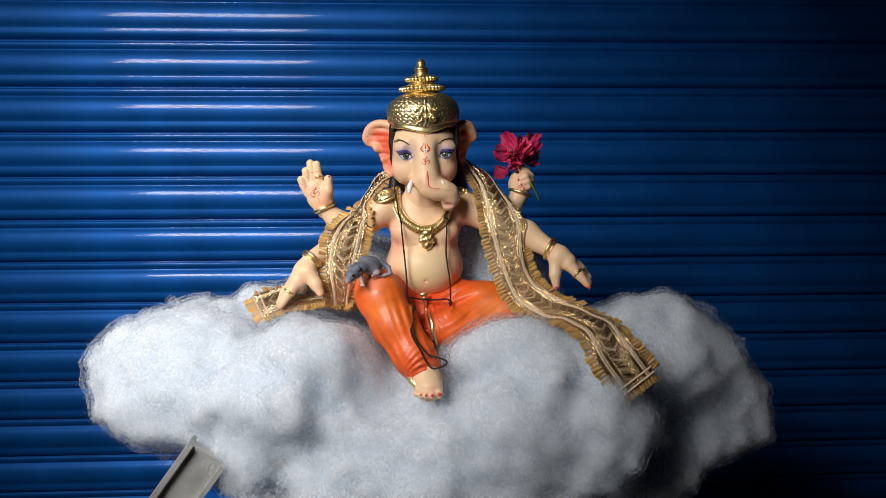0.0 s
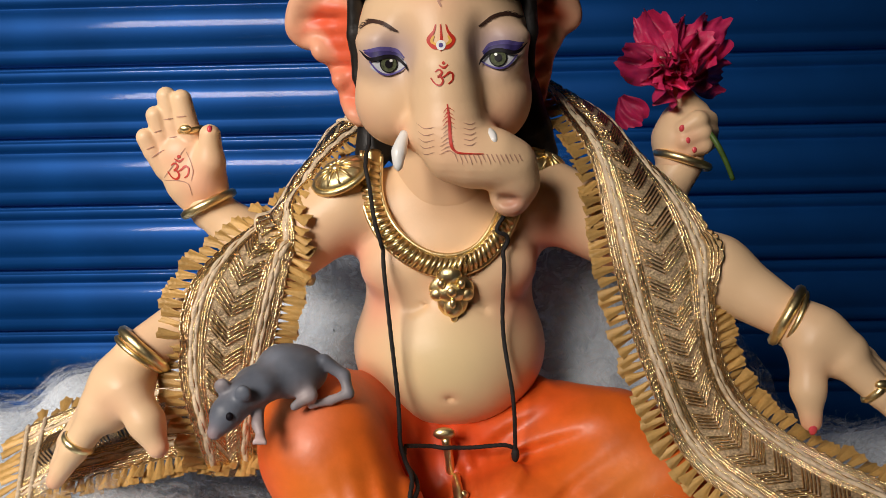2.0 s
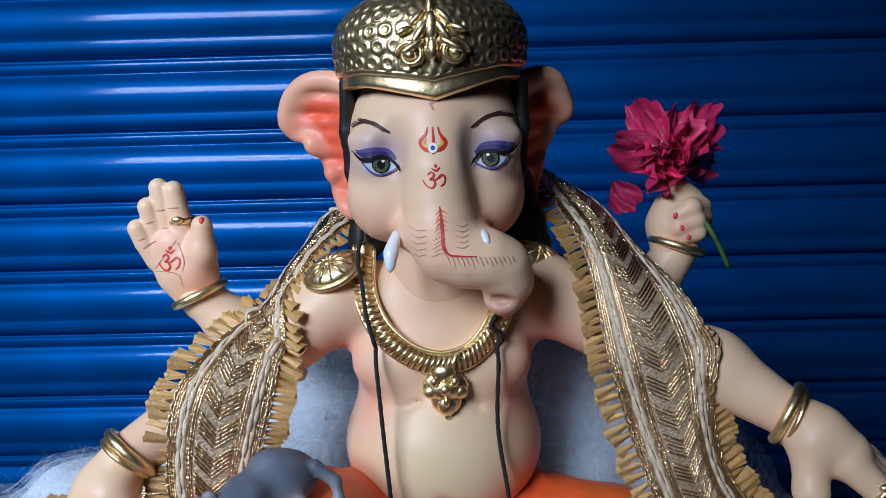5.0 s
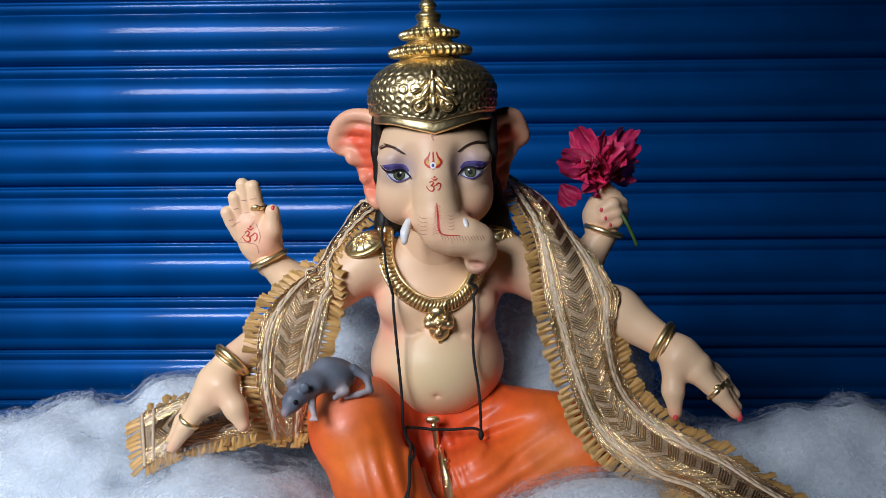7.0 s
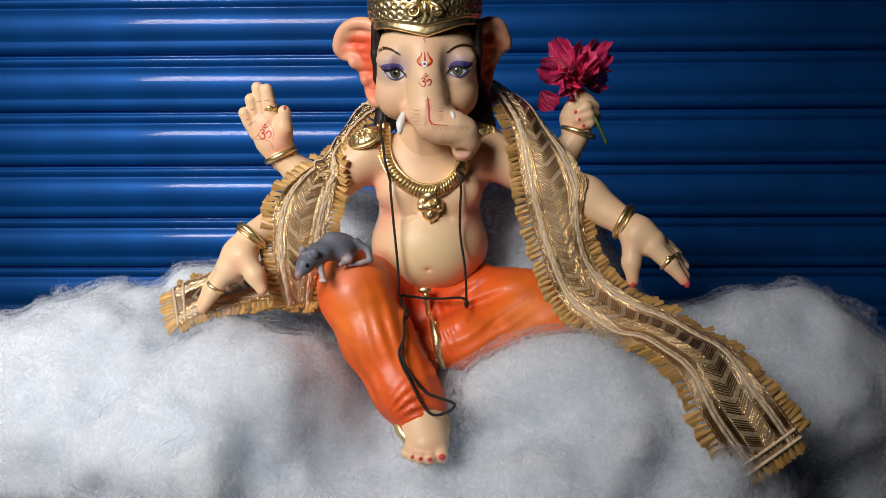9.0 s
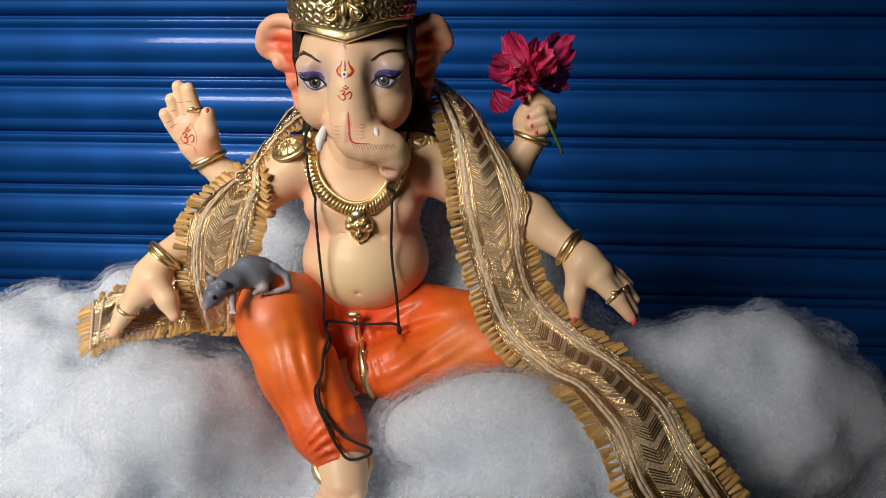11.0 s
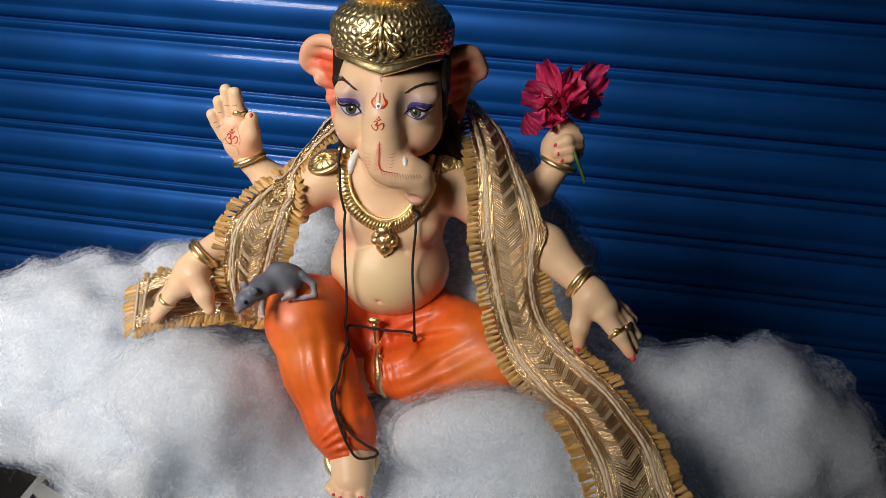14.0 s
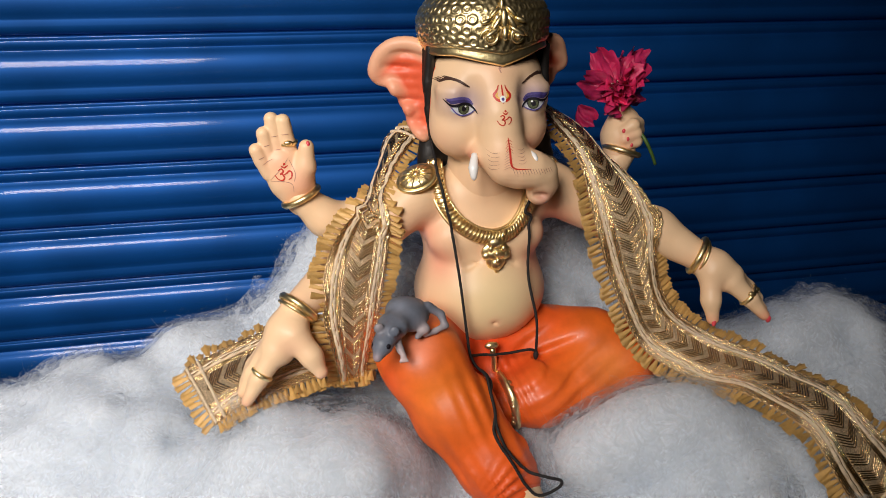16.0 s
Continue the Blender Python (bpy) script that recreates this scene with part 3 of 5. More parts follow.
# red line and creases on the trunk
stroke([(1.9, -13.5), (2.6, -20), (3.0, -27), (5.0, -29.8), (9.5, -30.4), (14.5, -30.6)], [0.4, 1.1, 1.2, 0.8, 0.5, 0.3], "red", 0.00035)
for i in range(11):
    b = -14.8 - 1.45 * i
    w = 1.9 + 0.16 * i - 0.5 * (i % 2)
    stroke([(2.3 - w, b - 1.6), (2.2, b), (2.6 + w * (0.9 if i < 5 else 0.5), b - 1.2)], [0.12, 0.34, 0.12], "red" if i < 4 else "crease", 0.0003)
for i in range(15):
    a = 4.0 + 1.65 * i
    stroke([(a, -29.9 - 0.12 * i), (a + 1.0, -32.2 - 0.1 * i), (a + 1.4, -33.6 - 0.9 * (i % 2))], [0.35, 0.3, 0.1], "crease", 0.0003)
for i in range(5):
    stroke([(-9.5 + 0.4 * i, -20.5 - 2.6 * i), (-6.5, -22.0 - 2.4 * i), (-3.0, -21.4 - 2.2 * i)], [0.1, 0.3, 0.1], "crease", 0.0003)
    stroke([(7.5, -20.0 - 1.8 * i), (10.0, -20.8 - 1.7 * i), (12.0, -20.2 - 1.6 * i)], [0.1, 0.3, 0.1], "crease", 0.0003)

# tusks
for pts, r in (([(0.0045, 0.768, 1.0275), (0.0025, 0.762, 1.0215), (0.0022, 0.759, 1.0150)], [0.0018, 0.0029, 0.0010]), ([(0.0340, 0.7670, 1.0290), (0.0362, 0.7595, 1.0272), (0.0374, 0.7560, 1.0254)], [0.0017, 0.0021, 0.0018])):
    p = spline(pts, 6)
    statue.add(tube(p, np.interp(np.linspace(0, 1, len(p)), [0, 0.5, 0.9, 1], [r[0], r[1], r[1] * 0.6, r[2] * 0.3]), 12), "white")

# hair
f = Field((-0.035, 0.775, 0.985), (0.075, 0.865, 1.105), 0.0018)
f.ball((0.0180, 0.816, 1.060), (0.0368, 0.0365, 0.035))
f.ball((0.0180, 0.825, 1.030), (0.034, 0.024, 0.034), 0.008)
for s in (-1, 1):
    f.limb([(0.0185 + s * 0.031, 0.815, 1.045, 0.006), (0.0185 + s * 0.031, 0.812, 1.015, 0.007), (0.0185 + s * 0.036, 0.81, 1.0, 0.005)], 0.004)
    f.limb([(0.0185 + s * 0.034, 0.803, 1.080, 0.0035), (0.0185 + s * 0.0355, 0.801, 1.062, 0.0028)], 0.003)
    f.limb([(0.0185 + s * 0.0338, 0.797, 1.082, 0.0030), (0.0185 + s * 0.0350, 0.798, 1.062, 0.0026), (0.0185 + s * 0.0342, 0.800, 1.046, 0.0026), (0.0185 + s * 0.0310, 0.803, 1.030, 0.0030)], 0.002)
f.limb([(0.0500, 0.820, 1.040, 0.009), (0.0560, 0.812, 1.022, 0.0075), (0.0620, 0.810, 1.012, 0.005)], 0.004)
statue.add(f.surface(), "hair")


# crown: a turned form with raised work, leaning back
def crown():
    profile = [(0.0355, 0.0), (0.0372, 0.0012), (0.0370, 0.0048), (0.0378, 0.0058), (0.0384, 0.0085), (0.0391, 0.0150), (0.0388, 0.0210), (0.0365, 0.0265), (0.0325, 0.0315), (0.0265, 0.0360), (0.0205, 0.0382), (0.0185, 0.0392), (0.0190, 0.0402),
               (0.0225, 0.0408), (0.0243, 0.0425), (0.0243, 0.0450), (0.0215, 0.0468), (0.0170, 0.0480), (0.0140, 0.0495), (0.0135, 0.0510), (0.0165, 0.0520), (0.0178, 0.0540), (0.0170, 0.0560), (0.0140, 0.0575), (0.0105, 0.0590),
               (0.0080, 0.0605), (0.0066, 0.0620), (0.0074, 0.0645), (0.0074, 0.0665), (0.0048, 0.0685), (0.0040, 0.0695), (0.0052, 0.0712), (0.0048, 0.0732), (0.0026, 0.0762), (0.0004, 0.0775)]
    p = spline([(r, h) for r, h in profile], 11)
    N = 528
    verts, faces = [], []
    for i, (r, h) in enumerate(p):
        for j in range(N):
            w = 2 * math.pi * j / N
            away = abs((w + math.pi / 2 + math.pi) % (2 * math.pi) - math.pi)
            rr, hh = r, h
            dip = max(0.0, 1 - away / 0.80) ** 1.2 * 0.0072
            hh -= dip * max(0.0, 1 - h / 0.020)
            if 0.0068 < h < 0.036:
                u, v = w * 36 / (2 * math.pi), (h - 0.0068) / 0.0056
                u += 0.5 * (int(v) % 2)
                d = math.hypot((u % 1) - 0.5, (v % 1) - 0.45)
                front = max(0.0, 1 - away / 0.55)
                rr += (1 - front) * (0.0007 * math.exp(-((d - 0.33) / 0.12) ** 2) + 0.0004 * max(0.0, 1 - d / 0.16) - 0.0003)
                rr += front * 0.0003 * math.sin(w * 60) * math.sin(h * 700)
            elif 0.0405 < h < 0.047:
                rr += 0.0010 * math.cos(w * 34 + h * 300)
            elif 0.0515 < h < 0.057:
                rr += 0.0008 * math.cos(w * 28 + h * 300)
            verts.append((rr * math.cos(w), rr * math.sin(w), hh))
    for i in range(len(p) - 1):
        for j in range(N):
            k = (j + 1) % N
            faces.append([i * N + j, i * N + k, (i + 1) * N + k, (i + 1) * N + j])
    m = pose(0.0180, 0.8070, 1.0785, -5, -2, 3) @ Matrix.Diagonal((0.985, 0.985, 0.93, 1))
    out = [(np.array([m @ Vector(v) for v in verts]), faces)]

    def on(a, h, r):
        w = -math.pi / 2 + a
        return m @ Vector((r * math.cos(w), r * math.sin(w), h))
    # leaf spray and two scrolls at the front
    for a, h, r, size, turn in ((0, 0.0155, 0.0395, (0.0016, 0.0016, 0.0032), 0), (0, 0.0235, 0.0385, (0.0018, 0.0016, 0.0042), 0), (0, 0.0305, 0.0345, (0.0012, 0.0014, 0.0034), 0),
                                (-0.10, 0.0215, 0.039, (0.0013, 0.0014, 0.0040), 35), (0.10, 0.0215, 0.039, (0.0013, 0.0014, 0.0040), -35), (-0.13, 0.0270, 0.037, (0.0011, 0.0013, 0.0032), 45), (0.13, 0.0270, 0.037, (0.0011, 0.0013, 0.0032), -45),
                                (-0.17, 0.0165, 0.0398, (0.0012, 0.0014, 0.0038), 60), (0.17, 0.0165, 0.0398, (0.0012, 0.0014, 0.0038), -60), (-0.24, 0.0225, 0.039, (0.0011, 0.0012, 0.0026), 70), (0.24, 0.0225, 0.039, (0.0011, 0.0012, 0.0026), -70)):
        out.append(blob(on(a, h - 0.0035, r + 0.0012), [1.25 * x for x in size], (-10, turn, 0), 8))
    for s in (-1, 1):
        pts = []
        for i in range(34):
            w = i * 0.28
            rad = 0.0052 * (1 - i / 46)
            pts.append(np.array(on(s * (0.20 + rad / 0.039 * math.cos(w)), 0.0100 + rad * math.sin(w), 0.0402)))
        out.append(tube(pts, 0.0010, 6))
        out.append(blob(on(s * 0.20, 0.0100, 0.0402), (0.0023, 0.0023, 0.0021), n=8))
    return out


for vf in crown():
    statue.add(vf, "gold")


def build_body():
    f = Field((-0.115, 0.735, 0.880), (0.175, 0.880, 1.030), 0.0018)
    f.ball((0.0185, 0.802, 0.9270), (0.0430, 0.0400, 0.0360), 0.008)
    f.ball((0.0190, 0.806, 0.9700), (0.0390, 0.0270, 0.0320), 0.016)
    f.limb([(-0.022, 0.806, 0.990, 0.0170), (0.060, 0.810, 0.990, 0.0170)], 0.012)
    f.limb([(0.0185, 0.806, 1.000, 0.0200), (0.0185, 0.803, 1.020, 0.0190)], 0.008)
    for s in (-1, 1):
        f.ball((0.019 + s * 0.0185, 0.790, 0.9680), (0.0185, 0.0130, 0.0140), 0.006)
    # front arms
    f.limb([(-0.025, 0.800, 0.992, 0.0165), (-0.062, 0.792, 0.966, 0.0140), (-0.076, 0.778, 0.957, 0.0125), (-0.101, 0.753, 0.946, 0.0092)], 0.006)
    f.limb([(0.064, 0.803, 0.992, 0.0165), (0.103, 0.793, 0.974, 0.0155), (0.128, 0.782, 0.9665, 0.0142), (0.153, 0.764, 0.953, 0.0092)], 0.006)
    # rear arms
    f.limb([(-0.025, 0.822, 0.985, 0.0150), (-0.063, 0.832, 0.966, 0.0125), (-0.078, 0.828, 0.972, 0.0115), (-0.0925, 0.827, 0.987, 0.0095)], 0.006)
    f.limb([(0.064, 0.825, 0.985, 0.0150), (0.104, 0.842, 0.972, 0.0120), (0.118, 0.843, 0.980, 0.0112), (0.1305, 0.845, 1.000, 0.0098)], 0.006)
    f.ball((0.0190, 0.7600, 0.9195), (0.0026, 0.005, 0.0014), 0.0015, cut=True)
    f.limb([(-0.008, 0.7755, 0.9560, 0.0011), (0.004, 0.7765, 0.9535, 0.0011), (0.014, 0.778, 0.9570, 0.0008)], 0.002, cut=True)
    f.limb([(0.024, 0.778, 0.9570, 0.0008), (0.034, 0.7765, 0.9535, 0.0011), (0.046, 0.7755, 0.9560, 0.0011)], 0.002, cut=True)
    v, q = f.surface()
    # the brown spot at the neck continues that painted-in shade under the chin
    c = paint(v, CREAM, [((0.0185, 0.762, 0.930), 0.030, BELLY, 0.9), ((-0.014, 0.785, 0.956), 0.014, PINK, 0.85), ((0.052, 0.785, 0.956), 0.014, PINK, 0.85), ((-0.045, 0.79, 0.98), 0.012, PINK, 0.4), ((0.19, 0.79, 0.96), 0.02, PINK, 0.4), ((0.0185, 0.78, 0.962), 0.010, PINK, 0.35), ((-0.02, 0.78, 0.91), 0.018, (0.85, 0.25, 0.1), 0.8), ((0.06, 0.78, 0.91), 0.018, (0.85, 0.25, 0.1), 0.8),
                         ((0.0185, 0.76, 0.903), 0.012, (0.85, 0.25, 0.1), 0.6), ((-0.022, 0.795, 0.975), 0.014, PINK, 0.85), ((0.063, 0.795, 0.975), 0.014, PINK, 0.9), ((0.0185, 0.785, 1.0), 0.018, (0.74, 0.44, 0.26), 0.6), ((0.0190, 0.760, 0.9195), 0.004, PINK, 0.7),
                         ((0.15, 0.765, 0.95), 0.01, PINK, 0.35), ((-0.1, 0.755, 0.947), 0.01, PINK, 0.35)])
    return v, q, c


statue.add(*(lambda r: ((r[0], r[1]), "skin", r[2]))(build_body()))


def palm(limbs, lo, hi, spots, flat=1.0):
    f = Field(lo, hi, 0.0009)
    for pts, k, fl in limbs:
        f.limb(pts, k, fl)
    v, q = f.surface()
    statue.add((v, q), "skin", paint(v, CREAM, spots))
    return v, q


up_v, up_q = palm([
    ([(-0.0915, 0.8275, 0.985, 0.0105), (-0.0975, 0.828, 0.999, 0.0135), (-0.1025, 0.829, 1.0085, 0.0128)], 0.004, 1.5),
    ([(-0.0930, 0.825, 0.998, 0.0075), (-0.0885, 0.824, 1.008, 0.0058), (-0.0872, 0.824, 1.0205, 0.0047)], 0.004, 1.0),
    ([(-0.1100, 0.828, 1.0045, 0.0058), (-0.1145, 0.827, 1.0130, 0.0050), (-0.1172, 0.826, 1.0195, 0.0044)], 0.0007, 1.0),
    ([(-0.1075, 0.829, 1.0090, 0.0058), (-0.1105, 0.829, 1.0200, 0.0050), (-0.1122, 0.828, 1.0290, 0.0044)], 0.0007, 1.0),
    ([(-0.1025, 0.829, 1.0110, 0.0058), (-0.1053, 0.830, 1.0240, 0.0050), (-0.1070, 0.830, 1.0372, 0.0044)], 0.0007, 1.0),
    ([(-0.0970, 0.829, 1.0100, 0.0058), (-0.0985, 0.829, 1.0230, 0.0050), (-0.1000, 0.829, 1.0360, 0.0044)], 0.0007, 1.0),
], (-0.126, 0.808, 0.972), (-0.076, 0.848, 1.048), [((-0.090, 0.82, 0.997), 0.012, PINK, 0.6), ((-0.104, 0.82, 1.014), 0.012, PINK, 0.4), ((-0.095, 0.82, 0.985), 0.008, PINK, 0.4)])
palm_tree = BVHTree.FromPolygons(up_v.tolist(), up_q.tolist())
om(-101.3, 1005.2, 1.5, palm_tree, 0.0, 0.0)
for pts in ([(-110, 1001.5), (-104, 1008), (-98.5, 1015)], [(-110, 1000.5), (-103, 1001), (-97.5, 999.5), (-96.5, 994)], [(-98, 1013.5), (-95, 1006), (-96, 1001)], [(-114, 1011), (-111, 1013), (-108, 1014.5)], [(-116, 1014.8), (-112.5, 1016)], [(-112.5, 1022), (-108.8, 1023)], [(-107.8, 1027.5), (-103.6, 1028)], [(-101.8, 1028.6), (-97, 1029)], [(-106, 1019.5), (-102.5, 1020)]):
    stroke(pts, [0.2, 0.5, 0.2], "crease", 0.0003, 6, palm_tree, 0.0, 0.0)

palm([
    ([(0.152, 0.7645, 0.9535, 0.0094), (0.160, 0.758, 0.9485, 0.0108), (0.168, 0.7535, 0.9430, 0.0100)], 0.004, 1.0),
    ([(0.1690, 0.7485, 0.9410, 0.0066), (0.1790, 0.7425, 0.9315, 0.0052), (0.1872, 0.7375, 0.9220, 0.0034)], 0.0018, 1.0),
    ([(0.1710, 0.7530, 0.9420, 0.0064), (0.1825, 0.7485, 0.9310, 0.0050), (0.1900, 0.7445, 0.9225, 0.0034)], 0.0018, 1.0),
    ([(0.1720, 0.7580, 0.9430, 0.0062), (0.1840, 0.7545, 0.9335, 0.0048), (0.1915, 0.7520, 0.9265, 0.0033)], 0.0018, 1.0),
    ([(0.1700, 0.7630, 0.9440, 0.0058), (0.1820, 0.7620, 0.9370, 0.0043), (0.1890, 0.7615, 0.9320, 0.0031)], 0.0018, 1.0),
    ([(0.1560, 0.7540, 0.9450, 0.0075), (0.1545, 0.7470, 0.9310, 0.0056), (0.1555, 0.7435, 0.9195, 0.0038)], 0.004, 1.0),
], (0.138, 0.730, 0.908), (0.200, 0.776, 0.968), [((0.188, 0.737, 0.921), 0.006, (0.8, 0.2, 0.12), 0.7), ((0.156, 0.743, 0.918), 0.006, (0.8, 0.2, 0.12), 0.6), ((0.158, 0.752, 0.938), 0.007, PINK, 0.4), ((0.155, 0.76, 0.953), 0.007, PINK, 0.4)])
palm([
    ([(-0.1005, 0.7535, 0.9465, 0.0092), (-0.1065, 0.748, 0.9365, 0.0112), (-0.1120, 0.7440, 0.9285, 0.0102)], 0.004, 1.0),
    ([(-0.1150, 0.7400, 0.9260, 0.0064), (-0.1235, 0.7360, 0.9145, 0.0050), (-0.1305, 0.7325, 0.9040, 0.0033)], 0.0018, 1.0),
    ([(-0.1180, 0.7450, 0.9260, 0.0062), (-0.1270, 0.7420, 0.9150, 0.0048), (-0.1330, 0.7400, 0.9050, 0.0033)], 0.0018, 1.0),
    ([(-0.1170, 0.7500, 0.9270, 0.0060), (-0.1265, 0.7485, 0.9160, 0.0046), (-0.1320, 0.7470, 0.9070, 0.0032)], 0.0018, 1.0),
    ([(-0.1020, 0.7420, 0.9370, 0.0080), (-0.0940, 0.7365, 0.9260, 0.0060), (-0.0895, 0.7330, 0.9175, 0.0040)], 0.004, 1.0),
], (-0.142, 0.724, 0.894), (-0.078, 0.768, 0.960), [((-0.131, 0.732, 0.902), 0.006, (0.8, 0.3, 0.2), 0.5), ((-0.104, 0.74, 0.933), 0.008, PINK, 0.45), ((-0.088, 0.732, 0.916), 0.005, PINK, 0.5)])
palm([
    ([(0.1280, 0.8455, 0.9990, 0.0100), (0.1300, 0.850, 1.0100, 0.0125), (0.1320, 0.852, 1.0170, 0.0115)], 0.004, 1.0),
    ([(0.1375, 0.8520, 1.0220, 0.0062), (0.1305, 0.8500, 1.0290, 0.0050), (0.1275, 0.8520, 1.0330, 0.0042)], 0.002, 1.0),
    ([(0.1415, 0.8480, 1.0190, 0.0050), (0.1345, 0.8400, 1.0200, 0.0046), (0.1285, 0.8400, 1.0165, 0.0040)], 0.0015, 1.0),
    ([(0.1425, 0.8480, 1.0140, 0.0048), (0.1365, 0.8390, 1.0145, 0.0044), (0.1285, 0.8380, 1.0110, 0.0038)], 0.0015, 1.0),
    ([(0.1425, 0.8480, 1.0090, 0.0046), (0.1375, 0.8390, 1.0090, 0.0042), (0.1315, 0.8380, 1.0070, 0.0036)], 0.0015, 1.0),
], (0.114, 0.826, 0.984), (0.156, 0.872, 1.044), [((0.130, 0.84, 1.0), 0.010, PINK, 0.4), ((0.130, 0.836, 1.012), 0.006, PINK, 0.4)])
# painted nails
for c, r in (((0.1268, 0.8370, 1.0172), (0.0014, 0.0010, 0.0017)), ((0.1293, 0.8350, 1.0118), (0.0014, 0.0010, 0.0017)), ((0.1325, 0.8350, 1.0075), (0.0013, 0.0010, 0.0015)), ((0.1890, 0.7352, 0.9203), (0.0018, 0.0014, 0.0026)), ((0.1912, 0.7425, 0.9205), (0.0017, 0.0014, 0.0024)), ((0.1550, 0.7405, 0.9180), (0.0016, 0.0012, 0.0024)), ((-0.0862, 0.8215, 1.0225), (0.0014, 0.0018, 0.0026)), ((-0.1205, 0.7360, 0.9190), (0.0012, 0.0014, 0.0018))):
    statue.add(blob(c, r, n=6), "pink")

# trousers, feet
f = Field((-0.075, 0.670, 0.825), (0.150, 0.870, 0.955), 0.0017)
f.ball((0.0170, 0.806, 0.8850), (0.0470, 0.0430, 0.0280), 0.01)
f.limb([(-0.008, 0.795, 0.890, 0.0250), (-0.032, 0.756, 0.911, 0.0232), (-0.029, 0.743, 0.909, 0.0232), (-0.014, 0.728, 0.884, 0.0232), (0.006, 0.709, 0.857, 0.0205), (0.0135, 0.704, 0.847, 0.0188)], 0.008)
f.limb([(0.045, 0.797, 0.888, 0.0250), (0.088, 0.774, 0.890, 0.0230), (0.106, 0.763, 0.884, 0.0215), (0.078, 0.757, 0.876, 0.0195), (0.048, 0.751, 0.872, 0.0190), (0.026, 0.752, 0.870, 0.0170)], 0.010)
f.limb([(-0.004, 0.778, 0.884, 0.0200), (0.030, 0.776, 0.874, 0.0190)], 0.008)
s, (X, Y, Z) = f.window((-0.075, 0.670, 0.825), (0.150, 0.870, 0.955))
fold = np.exp(-((X - 0.055) / 0.03) ** 2 - ((Z - 0.896) / 0.02) ** 2)
f.d[s] += 0.0013 * fold * np.sin((Z * 0.8 - X * 0.45) * 2 * math.pi / 0.0085)
fold = np.exp(-((X + 0.002) / 0.016) ** 2 - ((Z - 0.900) / 0.016) ** 2)
f.d[s] += 0.0010 * fold * np.sin((X * 0.9 + Z * 0.35) * 2 * math.pi / 0.0075)
fold = np.exp(-((X + 0.020) / 0.016) ** 2 - ((Z - 0.862) / 0.020) ** 2)
f.d[s] += 0.0008 * fold * np.sin((X * 0.85 + Z * 0.55) * 2 * math.pi / 0.0090)
fold = np.exp(-((X - 0.010) / 0.02) ** 2 - ((Z - 0.858) / 0.012) ** 2)
f.d[s] += 0.0014 * fold * np.sin((Z - X * 0.4 + 4 * (X - 0.012) ** 2 * 10) * 2 * math.pi / 0.007)
fold = np.exp(-((X - 0.028) / 0.012) ** 2 - ((Z - 0.878) / 0.016) ** 2)
f.d[s] += 0.0009 * fold * np.sin((X + Z * 0.5) * 2 * math.pi / 0.006)
v, q = f.surface()
# brushed red areas; RED also paints shading between the legs and into folds
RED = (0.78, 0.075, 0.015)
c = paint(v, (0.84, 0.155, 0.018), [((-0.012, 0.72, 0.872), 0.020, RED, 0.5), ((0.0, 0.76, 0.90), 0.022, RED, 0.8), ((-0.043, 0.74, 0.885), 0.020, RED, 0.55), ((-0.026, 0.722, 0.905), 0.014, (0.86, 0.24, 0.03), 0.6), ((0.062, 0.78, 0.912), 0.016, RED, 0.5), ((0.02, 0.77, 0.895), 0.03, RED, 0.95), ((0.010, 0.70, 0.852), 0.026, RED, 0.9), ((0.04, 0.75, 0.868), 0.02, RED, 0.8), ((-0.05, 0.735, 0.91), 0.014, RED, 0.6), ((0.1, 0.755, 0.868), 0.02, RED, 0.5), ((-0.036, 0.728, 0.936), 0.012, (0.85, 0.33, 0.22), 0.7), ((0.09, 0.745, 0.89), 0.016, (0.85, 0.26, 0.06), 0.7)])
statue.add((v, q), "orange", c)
f = Field((-0.015, 0.655, 0.818), (0.060, 0.770, 0.890), 0.0011)
f.limb([(0.0150, 0.7025, 0.850, 0.0145), (0.0175, 0.694, 0.838, 0.0140), (0.0205, 0.684, 0.833, 0.0135)], 0.005)
for i, (x, y, r) in enumerate(((0.0290, 0.6735, 0.0050), (0.0225, 0.6700, 0.0040), (0.0170, 0.6705, 0.0038), (0.0120, 0.6720, 0.0036), (0.0075, 0.6750, 0.0034))):
    f.limb([(x * 0.6 + 0.008, y + 0.012, 0.834, r * 1.2), (x, y, 0.8315, r)], 0.0015)
f.limb([(0.028, 0.752, 0.870, 0.0135), (0.012, 0.748, 0.866, 0.0120), (0.005, 0.742, 0.862, 0.0110)], 0.004)
v, q = f.surface()
statue.add((v, q), "skin", paint(v, CREAM, [((0.02, 0.67, 0.832), 0.008, PINK, 0.4)]))
for x, y, r in ((0.0298, 0.6690, 0.0022), (0.0226, 0.6665, 0.0015), (0.0168, 0.6672, 0.0014), (0.0118, 0.6690, 0.0013)):
    statue.add(blob((x, y, 0.8330), (r, r * 0.6, r), n=6), "pink")

